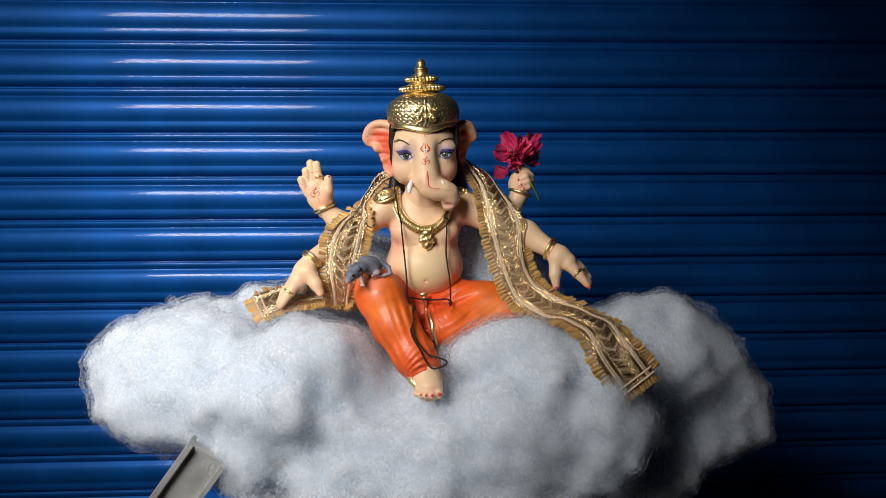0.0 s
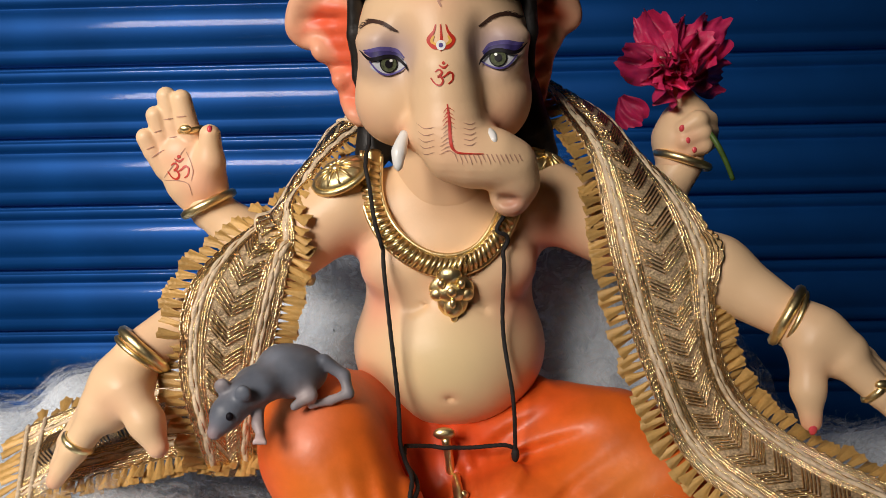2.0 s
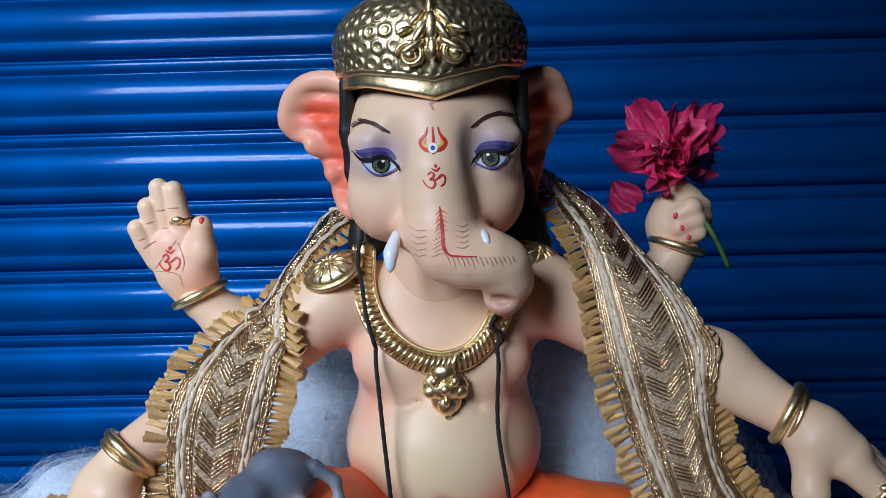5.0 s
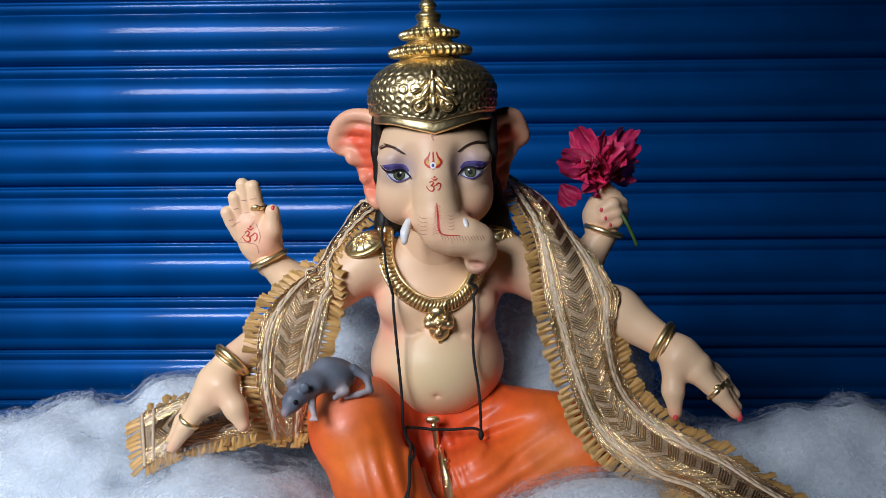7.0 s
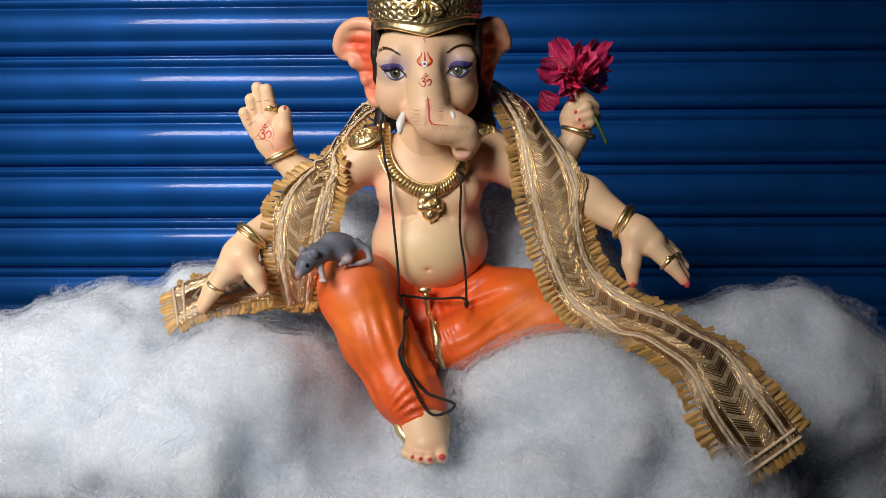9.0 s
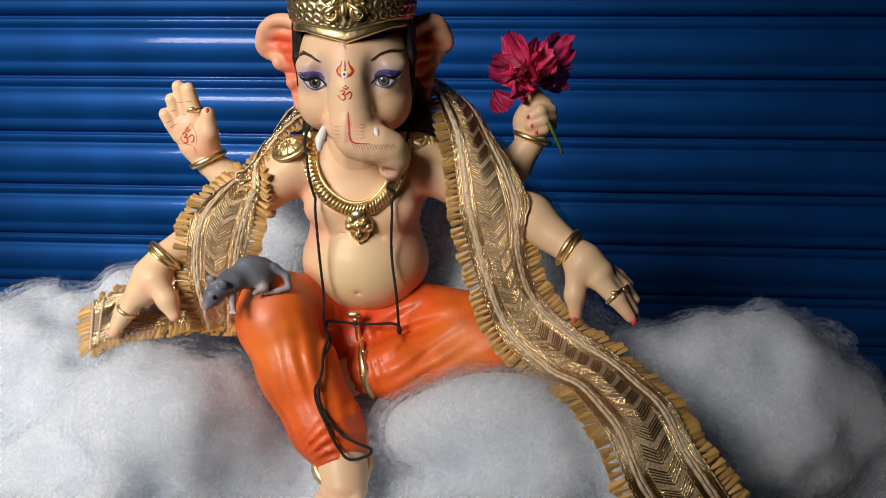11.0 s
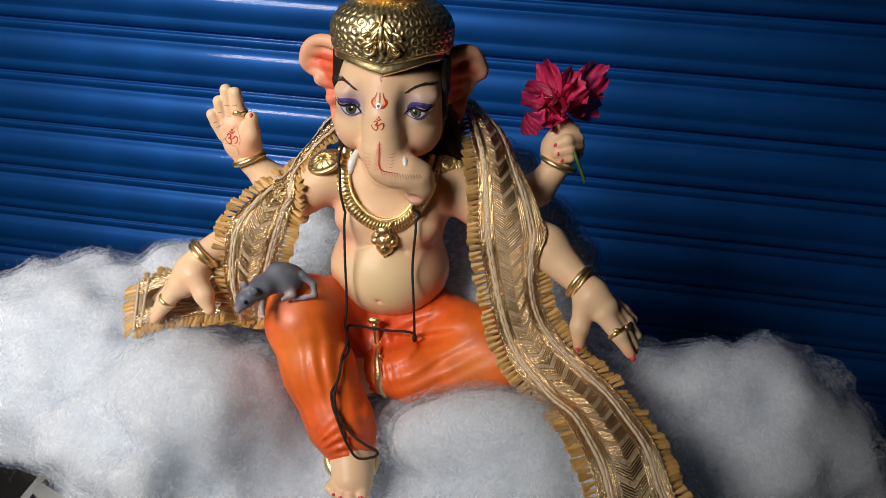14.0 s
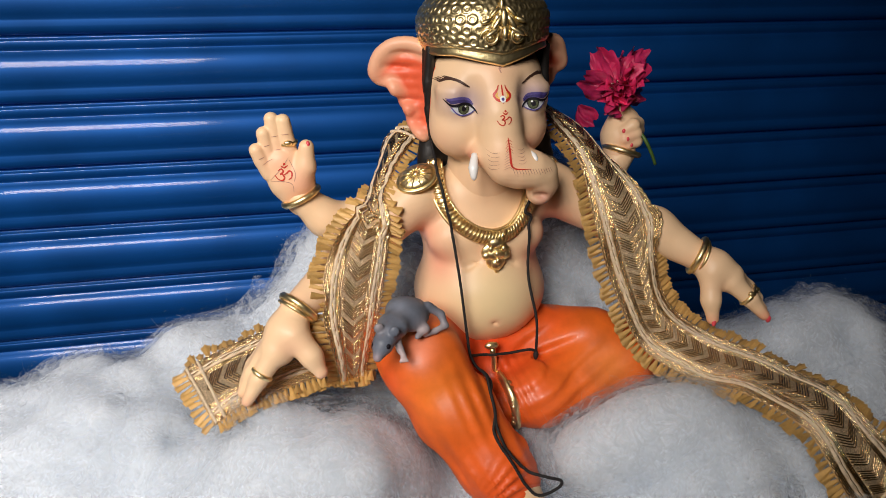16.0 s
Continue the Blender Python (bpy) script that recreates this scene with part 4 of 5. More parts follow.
# gold work: cuffs, clasp, bangles, rings, necklace, shoulder pieces
statue.add(ring((0.0165, 0.6975, 0.8385), (0.30, -0.35, 1), 0.0168, 0.0021, 40, 8, 1.6), "gold")
statue.add(ring((0.0255, 0.7520, 0.8705), (1, 0.1, 0.25), 0.0172, 0.0020, 40, 8, 1.6), "gold")
for i in range(8):
    a = -1.2 + i * 0.22
    statue.add(blob((0.0240 + 0.002 * i / 8, 0.7520 - 0.0175 * math.cos(a), 0.8705 - 0.0175 * math.sin(a)), (0.0022, 0.0016, 0.0022), n=6), "gold")
statue.add(blob((0.0165, 0.7600, 0.9060), (0.0046, 0.0022, 0.0026), n=8), "gold")
statue.add(tube(spline([(0.0170, 0.7600, 0.904), (0.0185, 0.7590, 0.893), (0.0185, 0.7600, 0.882)], 6), 0.0019, 8), "gold")
for c, ax, r in (((-0.0925, 0.8272, 0.9880), (-0.42, 0.1, 0.9), 0.0118), ((0.1305, 0.8455, 1.0010), (0.3, 0.15, 0.9), 0.0122), ((0.1515, 0.7650, 0.9540), (0.85, -0.5, -0.35), 0.0112), ((-0.0990, 0.7550, 0.9475), (-0.65, -0.5, -0.6), 0.0108)):
    statue.add(ring(c, ax, r, 0.0021), "gold")
    if c[2] > 0.97:
        continue
    c2 = np.array(c) + 0.0026 * np.array(Vector(ax).normalized()) * (-1 if c[2] > 0.97 else 1)
    statue.add(ring(c2, (ax[0] + 0.1, ax[1] + 0.12, ax[2]), r * 0.98, 0.0011), "gold")
for c, ax, r in (((-0.0978, 0.829, 1.0225), (-0.05, 0, 1), 0.0050), ((0.1775, 0.7435, 0.9330), (0.65, -0.4, -0.6), 0.0058), ((0.1815, 0.7490, 0.9325), (0.65, -0.35, -0.6), 0.0056), ((-0.1215, 0.7368, 0.9175), (-0.55, -0.25, -0.75), 0.0056)):
    statue.add(ring(c, ax, r, 0.0010, 24, 6, 1.5), "gold")
for c in ((-0.0980, 0.8238, 1.0235), (0.1770, 0.7390, 0.9370), (0.1830, 0.7440, 0.9370)):
    statue.add(blob(c, (0.0028, 0.0016, 0.0018), n=6), "gold")
neck = spline([(-0.0120, 0.8000, 1.0150), (-0.0115, 0.7900, 0.9990), (-0.0050, 0.7810, 0.9860), (0.0070, 0.7765, 0.9765), (0.0200, 0.7750, 0.9735), (0.0320, 0.7770, 0.9770), (0.0410, 0.7820, 0.9870), (0.0465, 0.7910, 1.0000), (0.0480, 0.8010, 1.0150)], 12)
outer, inner, mid = [], [], []
for i, p in enumerate(neck):
    away = np.array([p[0] - 0.0187, 0, p[2] - 1.008])
    away /= np.linalg.norm(away)
    outer.append(p + away * 0.0042 + (0, -0.0006, 0))
    inner.append(p - away * 0.0040)
    mid.append((p, away))
statue.add(tube(outer, 0.0011, 8), "gold")
statue.add(tube(inner, 0.0009, 8), "gold")
statue.add(tube([p + np.array([0, 0.0016, 0]) for p in neck], 0.0040, 8), "gold")
for i in range(2, len(mid) - 2, 2):
    p, away = mid[i]
    side = np.array([away[2], 0, -away[0]])
    statue.add(tube([p - away * 0.0034 - side * 0.0012 + (0, -0.0020, 0), p + (0, -0.0034, 0), p + away * 0.0034 + side * 0.0012 + (0, -0.0024, 0)], 0.0010, 6), "gold")
for c, r in (((0.0205, 0.7735, 0.9640), (0.0092, 0.0026, 0.0066)), ((0.0208, 0.7732, 0.9580), (0.0062, 0.0026, 0.0064)), ((0.0200, 0.7722, 0.9700), (0.0050, 0.0030, 0.0040)), ((0.0205, 0.7720, 0.9630), (0.0064, 0.0030, 0.0046)), ((0.0150, 0.7725, 0.9620), (0.0034, 0.0024, 0.0030)), ((0.0262, 0.7725, 0.9620), (0.0034, 0.0024, 0.0030)), ((0.0210, 0.7715, 0.9565), (0.0040, 0.0028, 0.0044)), ((0.0206, 0.7692, 0.9640), (0.0022, 0.0016, 0.0022)), ((0.0165, 0.7697, 0.9672), (0.0016, 0.0014, 0.0020)), ((0.0245, 0.7697, 0.9672), (0.0016, 0.0014, 0.0020)), ((0.0210, 0.7693, 0.9590), (0.0014, 0.0014, 0.0022)), ((0.0213, 0.7720, 0.9520), (0.0016, 0.0016, 0.0022))):
    statue.add(blob(c, r, n=8), "gold")
for c, turn in (((-0.0245, 0.7915, 1.0080), (28, -22, 0)), ((0.0600, 0.8060, 1.0090), (24, 28, 0))):
    rot = Euler([radians(a) for a in turn]).to_matrix()
    put = lambda p: np.array(Vector(c) + rot @ Vector(p))
    statue.add(blob(c, (0.0115, 0.0090, 0.0040), turn, 10), "gold")
    rim = [put((0.0118 * math.cos(w), 0.0092 * math.sin(w), -0.001)) for w in np.linspace(0, 2 * math.pi, 36, endpoint=False)]
    statue.add(tube(rim, 0.0015, 6, True), "gold")
    statue.add(blob(put((0, -0.001, 0.0042)), (0.0020, 0.0020, 0.0014), turn, 6), "gold")
    for i in range(12):
        w = 2 * math.pi * i / 12
        statue.add(tube([put((0.002 * math.cos(w), 0.002 * math.sin(w), 0.0042)), put((0.006 * math.cos(w), 0.0048 * math.sin(w), 0.0036)), put((0.0105 * math.cos(w), 0.0082 * math.sin(w), 0.0012))], 0.0007, 5), "gold")
arm_ring = ring((-0.049, 0.794, 0.975), (-0.8, -0.2, -0.55), 0.0158, 0.0018, 40, 8, 1.6)
statue.add(arm_ring, "gold")
ganapati = tagged(new("elephant_headed_statue", statue.mesh("elephant_headed_statue")), "painted plaster elephant-headed seated statue, cream skin, orange trousers, gold crown", "statue")

body_mesh = ganapati.data
body_tree = BVHTree.FromPolygons([v.co[:] for v in body_mesh.vertices], [list(p.vertices) for p in body_mesh.polygons])


def clear(p, gap):
    """p, moved off the statue's surface where it would sink into it."""
    for _ in range(3):
        loc, n, _, dist = body_tree.find_nearest(Vector(p))
        if (Vector(p) - loc).dot(n) >= gap or dist > 0.02:
            break
        p = np.array(loc + n * gap * 1.02)
    return np.array(p)


# ---- cotton cloud ----
rng = np.random.default_rng(5)
f = Field((-0.46, 0.52, 0.55), (0.56, 1.06, 1.06), 0.0050)
for c, r in (((0.02, 0.80, 0.770), (0.330, 0.140, 0.082)), ((-0.240, 0.795, 0.803), (0.114, 0.098, 0.080)), ((-0.135, 0.790, 0.772), (0.115, 0.095, 0.066)), ((0.272, 0.802, 0.800), (0.118, 0.076, 0.083)), ((0.340, 0.808, 0.756), (0.078, 0.066, 0.074)),
             ((0.125, 0.690, 0.792), (0.080, 0.080, 0.080)), ((0.180, 0.700, 0.790), (0.075, 0.075, 0.084)), ((-0.100, 0.722, 0.814), (0.088, 0.070, 0.073)), ((0.010, 0.690, 0.745), (0.120, 0.085, 0.068)), ((0.070, 0.760, 0.660), (0.200, 0.120, 0.090)), ((0.210, 0.790, 0.710), (0.120, 0.110, 0.075)),
             ((0.096, 0.892, 0.872), (0.080, 0.050, 0.100)), ((-0.025, 0.895, 0.845), (0.105, 0.058, 0.090)), ((-0.078, 0.872, 0.866), (0.066, 0.045, 0.066)), ((-0.150, 0.855, 0.842), (0.066, 0.046, 0.046)), ((-0.03, 0.74, 0.70), (0.14, 0.11, 0.075)), ((-0.115, 0.755, 0.742), (0.085, 0.080, 0.055)), ((-0.165, 0.725, 0.757), (0.062, 0.062, 0.044)), ((0.07, 0.83, 0.85), (0.10, 0.06, 0.04))):
    f.ball(c, np.array(r) - 0.004, 0.028)
f.d += 0.0080 * lattice_noise(f.d.shape, 11, rng) + 0.0048 * lattice_noise(f.d.shape, 5, rng) + 0.0030 * lattice_noise(f.d.shape, 3, rng)
# hollows that the feet and legs press into the cotton
f.limb([(0.018, 0.650, 0.866, 0.018), (0.014, 0.690, 0.872, 0.024), (-0.01, 0.72, 0.905, 0.025)], 0.014, cut=True)
f.limb([(0.034, 0.670, 0.872, 0.016), (0.038, 0.700, 0.880, 0.020)], 0.012, cut=True)
f.limb([(0.004, 0.735, 0.905, 0.030), (0.05, 0.735, 0.905, 0.030), (0.10, 0.735, 0.912, 0.024)], 0.016, cut=True)
# a soft ridge against the bent leg
f.ball((0.112, 0.706, 0.872), (0.050, 0.026, 0.024), 0.014)
f.ball((0.066, 0.706, 0.858), (0.024, 0.022, 0.020), 0.012)
cv, cq = f.surface()
layers = []
for lev, cover in ((0.0035, 0.62), (0.0078, 0.26)):
    g = Field((-0.46, 0.52, 0.55), (0.56, 1.06, 1.06), 0.0050)
    g.d = f.d - lev + 0.22 * lev * np.clip(lattice_noise(f.d.shape, 3, rng), -1.6, 1.6) + 0.12 * lev * np.clip(lattice_noise(f.d.shape, 7, rng), -1.6, 1.6)
    layers.append((*g.surface(), cover))
cotton = tagged(new("cotton_cloud"), "white fluffy cotton batting heaped like a cloud", "cotton")
part("batting", mesh_from("batting", cv, cq, M["cotton"]), cotton)


def wisp(cover, k):
    """Thin cotton: strands with gaps between them."""
    m = bpy.data.materials.new("thin_cotton")
    m.use_nodes = True
    nt = m.node_tree
    nt.nodes.remove(nt.nodes["Principled BSDF"])
    co, warp, rng_node = nt.nodes.new("ShaderNodeTexCoord"), nt.nodes.new("ShaderNodeTexNoise"), nt.nodes.new("ShaderNodeMapRange")
    warp.inputs["Scale"].default_value, warp.inputs["Detail"].default_value, warp.inputs["Distortion"].default_value = 70 + 30 * k, 2.5, 2.5
    rng_node.inputs[1].default_value, rng_node.inputs[2].default_value = 0.45 - 0.3 * cover, 1.05 - 0.3 * cover
    rng_node.inputs[3].default_value, rng_node.inputs[4].default_value = 0.0, 0.75
    nt.links.new(co.outputs["Object"], warp.inputs["Vector"])
    nt.links.new(warp.outputs["Fac"], rng_node.inputs[0])
    return cotton_shader(m, rng_node.outputs[0])


for k, (lv, lq, cover) in enumerate(layers):
    part("fluff_layer", mesh_from("fluff_layer", lv, lq, wisp(cover, k)), cotton)["kind"] = "stuff"


def fibres(v, q, count, rng, length, width, stray):
    a, b, c, d = v[q[:, 0]], v[q[:, 1]], v[q[:, 2]], v[q[:, 3]]
    nrm = np.cross(c - a, d - b)
    nrm /= np.linalg.norm(nrm, axis=1)[:, None] + 1e-12
    i = rng.integers(0, len(q), count)
    w = rng.random((count, 2, 1))
    p = (a[i] * (1 - w[:, 0]) + b[i] * w[:, 0]) * (1 - w[:, 1]) + (d[i] * (1 - w[:, 0]) + c[i] * w[:, 0]) * w[:, 1]
    N = nrm[i]
    t = rng.normal(size=(count, 3))
    t /= np.linalg.norm(t, axis=1)[:, None]
    t = t + N * (stray * rng.random((count, 1)))
    t /= np.linalg.norm(t, axis=1)[:, None]
    L = length * (0.4 + rng.random((count, 1)) ** 2 * 1.6)
    side = np.cross(t, rng.normal(size=(count, 3)))
    side /= np.linalg.norm(side, axis=1)[:, None]
    spin = rng.normal(size=(count, 3)) * 0.75
    K = 6
    pts, q0, dirn = [], p - N * 0.001, t
    for k in range(K):
        pts.append(q0)
        q0 = q0 + dirn * L / (K - 1)
        dirn = dirn + np.cross(spin, dirn) + rng.normal(size=(count, 3)) * 0.25
        dirn /= np.linalg.norm(dirn, axis=1)[:, None]
    wd = np.linspace(1, 0.4, K) * width / 2
    V = np.stack([x for k in range(K) for x in (pts[k] - side * wd[k], pts[k] + side * wd[k])], 1).reshape(-1, 3)
    base = np.arange(count)[:, None] * 2 * K
    F = np.concatenate([base + np.array([[2 * k, 2 * k + 1, 2 * k + 3, 2 * k + 2]]) for k in range(K - 1)])
    return V, F


V, F = fibres(layers[0][0], layers[0][1], 40000, rng, 0.010, 0.00008, 0.9)
loose = part("loose_fluff", mesh_from("loose_fluff", V, F, M["fibre"]), cotton)
loose["kind"] = "stuff"
V, F = fibres(layers[1][0], layers[1][1], 40000, rng, 0.009, 0.00006, 1.1)
loose = part("stray_fluff", mesh_from("stray_fluff", V, F, M["fibre"]), cotton)
loose["kind"] = "stuff"

# wisps that cling to the statue's edges
mids = layers[0][0][layers[0][1]].mean(axis=1)
near = [i for i, c in enumerate(mids) if body_tree.find_nearest(Vector(c), 0.018)[0] is not None]
V, F = fibres(layers[0][0], layers[0][1][near], 9000, rng, 0.010, 0.00011, 1.1)
part("clinging_fluff", mesh_from("clinging_fluff", V, F, M["fibre"]), cotton)["kind"] = "stuff"

# ---- stand under the cotton ----
stand = tagged(new("folding_stand"), "grey-white metal stand with splayed legs under the cotton", "stand")
part("top_board", bm_mesh("top_board", box((-0.13, 0.745, 0.735), (0.17, 0.88, 0.755), 0.003), M["leg"]), stand)


def rail(x0, x1, y, z0):
    """A channel-shaped leg: a web with two raised edges."""
    bm = bmesh.new()
    top, low = Vector((x0, y, z0)), Vector((x1, y, 0.0))
    d = (low - top).normalized()
    s = d.cross(Vector((0, 1, 0))).normalized()
    for u, w, t0, t1 in ((0, 0.034, -0.005, 0.005), (-0.019, 0.005, -0.012, 0.012), (0.019, 0.005, -0.012, 0.012)):
        co = []
        for e in (top, low):
            for a, b in ((-1, 0), (1, 0), (1, 1), (-1, 1)):
                co.append(bm.verts.new(e + s * (u + a * w / 2) + Vector((0, (t0, t1)[b], 0))))
        for q in ((0, 1, 2, 3), (7, 6, 5, 4), (0, 4, 5, 1), (1, 5, 6, 2), (2, 6, 7, 3), (3, 7, 4, 0)):
            bm.faces.new([co[i] for i in q])
    bmesh.ops.recalc_face_normals(bm, faces=bm.faces[:])
    return bm


part("bracket", bm_mesh("bracket", box((-0.206, 0.676, 0.752), (-0.120, 0.760, 0.762), 0.002), M["leg"]), stand)
part("leg", bm_mesh("leg", rail(-0.199, -0.757, 0.680, 0.770), M["leg"]), stand)
part("leg", bm_mesh("leg", rail(0.110, 0.150, 0.845, 0.758), M["leg"]), stand)

drum = tagged(new("plastic_drum"), "bright blue plastic drum standing on the floor", "drum")
prof = [(0.0, 0.0), (0.150, 0.0), (0.158, 0.01), (0.158, 0.15), (0.162, 0.155), (0.158, 0.16), (0.158, 0.33), (0.162, 0.335), (0.158, 0.34), (0.156, 0.565), (0.145, 0.585), (0.0, 0.590)]
dv, df = [], []
for r, h in prof:
    dv += [(r * math.cos(2 * math.pi * i / 48), r * math.sin(2 * math.pi * i / 48), h) for i in range(48)]
for i in range(len(prof) - 1):
    df += [[i * 48 + j, i * 48 + (j + 1) % 48, (i + 1) * 48 + (j + 1) % 48, (i + 1) * 48 + j] for j in range(48)]
part("drum_body", mesh_from("drum_body", dv, df, M["blue_plastic"]), drum)
drum.matrix_basis = Matrix.Translation((-0.165, 0.86, 0))

# ---- embroidered scarf ----
scarf = tagged(new("embroidered_scarf"), "gold embroidered brown lace scarf with pleated tan edges over shoulders", "scarf")


def pleat_mesh():
    """One pleat of the ribbon edge: gathered where it is sewn on, spread at its tip."""
    v, f = [], []
    rows = ((0.0, 0.0011, 0.0009), (0.35, 0.0015, 0.0010), (0.7, 0.0022, 0.0010), (1.0, 0.0027, 0.0008))
    for side in (0, 1):
        for t, w, h in rows:
            for k, u in enumerate((-1, -0.4, 0.1, 0.5, 1)):
                v.append((u * w, t * 0.0085 + 0.0005 * math.cos(u * 4) * t, h * math.cos(u * 4.2) + side * 0.0003))
    for side in (0, 1):
        for i in range(3):
            for k in range(4):
                a = side * 20 + i * 5 + k
                q = [a, a + 1, a + 6, a + 5]
                f.append(q if side else q[::-1])
    return mesh_from("pleat", v, f, M["fringe"])


PLEAT = pleat_mesh()
lace_rng = random.Random(11)


def lace(first, second, lift, end_at=(), fold=None):
    """A length of the scarf between two edges; lift: how far its middle stands off, stretch by stretch; fold: (side, share of the length) where an edge is turned under."""
    a, b = spline(first, 14), spline(second, 14)
    rows = len(a)
    hgt = np.interp(np.linspace(0, 1, rows), np.linspace(0, 1, len(lift)), lift)
    mid = (a + b) / 2
    arc = np.concatenate([[0], np.cumsum(np.linalg.norm(np.diff(mid, axis=0), axis=1))])
    along = np.gradient(mid, axis=0)
    along /= np.linalg.norm(along, axis=1)[:, None]
    across = b - a
    width = np.linalg.norm(across, axis=1)
    across /= width[:, None]
    nrm = np.cross(along, across)
    nrm /= np.linalg.norm(nrm, axis=1)[:, None]
    for i in range(rows):
        if nrm[i] @ np.array([-0.15, -1.0, 0.7]) < 0:
            nrm[i] = -nrm[i]

    def at(s, u, h=0.0):
        """s along in metres, u across 0 to 1."""
        i = min(max(np.searchsorted(arc, s) - 1, 0), rows - 2)
        t = (s - arc[i]) / (arc[i + 1] - arc[i])
        pick = lambda q: q[i] * (1 - t) + q[i + 1] * t
        n = pick(nrm)
        n = n / np.linalg.norm(n)
        if fold and (u - 0.5) * fold[0] > 0:
            u = 0.5 + (u - 0.5) * (1 + 0.36 * min(1.0, max(0.0, (fold[1] * arc[-1] - s) / 0.02)))
        ripple = 0.0008 * math.sin(s * 130 + u * 3)
        p = pick(a) * (1 - u) + pick(b) * u + n * (pick(hgt) * math.sin(math.pi * min(max(u, 0), 1)) + ripple)
        return clear(p, 0.0016) + n * h

    L = arc[-1]
    U0, U1 = 0.14, 0.86
    S = np.linspace(0, L, max(8, int(L / 0.002)))
    N = 26
    v = [at(s, U0 + (U1 - U0) * j / (N - 1), h) for h in (0.0, -0.0007) for s in S for j in range(N)]
    f, off = [], len(S) * N
    for i in range(len(S) - 1):
        for j in range(N - 1):
            k = i * N + j
            f += [[k, k + 1, k + N + 1, k + N], [off + k + N, off + k + N + 1, off + k + 1, off + k]]
        for j in (0, N - 1):
            k = i * N + j
            f.append([k, k + N, off + k + N, off + k])
    part("fabric", mesh_from("fabric", v, f, M["fabric"]), scarf)
    # middle field, slightly raised
    v = [at(s, 0.345 + 0.31 * j / 9, 0.00035) for s in S for j in range(10)]
    f = [[i * 10 + j, i * 10 + j + 1, i * 10 + j + 11, i * 10 + j + 10] for i in range(len(S) - 1) for j in range(9)]
    part("sequin_field", mesh_from("sequin_field", v, f, M["silver"]), scarf, "silvery sequinned middle band")
    fine = np.linspace(0.001, L - 0.001, int(L / 0.0006))
    for u, r in ((0.172, 0.0005), (0.190, 0.0004), (0.208, 0.0005), (0.304, 0.0005), (0.322, 0.0006), (0.342, 0.0005), (0.658, 0.0005), (0.678, 0.0006), (0.696, 0.0005), (0.792, 0.0005), (0.810, 0.0004), (0.828, 0.0005)):
        rad = r * (0.65 + 0.5 * np.abs(np.sin(fine * math.pi / 0.0017)))
        tv, tf = tube([at(s, u, 0.0003) for s in fine], rad, 6)
        part("bead_cord", mesh_from("bead_cord", tv, tf, M["thread"]), scarf)
    # looped cord at both hems
    for u, d in ((0.155, -1), (0.845, 1)):
        loops = np.linspace(0.001, L - 0.001, int(L / 0.0005))
        tv, tf = tube([at(s + 0.0008 * math.sin(s * 2 * math.pi / 0.0042), u + d * 0.012 * math.cos(s * 2 * math.pi / 0.0042), 0.0006) for s in loops], 0.00038, 5)
        part("looped_cord", mesh_from("looped_cord", tv, tf, M["thread"]), scarf)
    # cream braids: two rows of leaf-shaped stitches each, set alternately
    for u in (0.256, 0.744):
        for ph, du in ((0, -0.017), (math.pi / 2, 0.017)):
            rad = 0.00125 * (0.36 + 0.64 * np.abs(np.cos(fine * math.pi / 0.0088 + ph)) ** 0.8)
            tv, tf = tube([at(s, u + du, 0.0002) for s in fine], rad, 6)
            part("braid", mesh_from("braid", tv, tf, M["braid"]), scarf, "cream plaited braid")
        tv, tf = tube([at(s, u + 0.004 * math.sin(s * 2 * math.pi / 0.0088), 0.0009) for s in fine], 0.0003 * (0.6 + 0.5 * np.abs(np.sin(fine * math.pi / 0.0013))), 5)
        part("bead_cord", mesh_from("bead_cord", tv, tf, M["thread"]), scarf)
    # chevrons over the middle field, in groups
    s = 0.003
    k = 0
    while s < L - 0.010:
        pts = []
        for j in range(17):
            u = 0.36 + 0.28 * j / 16
            pts.append(at(s + 0.0058 * (1 - abs(2 * j / 16 - 1)), u, 0.0006 + 0.0003 * math.sin(j * 2.2)))
        tv, tf = tube(pts, 0.00042 if k % 4 else 0.00055, 5)
        part("chevron_thread", mesh_from("chevron_thread", tv, tf, M["thread"]), scarf)
        s += 0.0016 if k % 5 != 4 else 0.0046
        k += 1
    # pleats along both edges, and across the free end
    def pleat(p, out, n):
        out = Vector(out).normalized()
        n = Vector(n)
        n = (n - out * n.dot(out)).normalized()
        x = out.cross(n)
        m = Matrix((x, out, n)).transposed().to_4x4()
        m.translation = p
        sc = lace_rng.uniform(0.85, 1.15)
        part("pleat", PLEAT, scarf, m=m @ pose(0, 0, 0, lace_rng.uniform(-22, 6), lace_rng.uniform(-10, 10), lace_rng.uniform(-9, 9)) @ Matrix.Diagonal((sc, sc, sc, 1)))
    s = 0.002
    while s < L - 0.001:
        i = min(np.searchsorted(arc, s), rows - 1)
        for u, d in ((U0, -1), (U1, 1)):
            if fold and d == fold[0] and s < fold[1] * L:
                continue
            pleat(at(s, u, -0.0003), across[i] * d, nrm[i])
        s += 0.0036
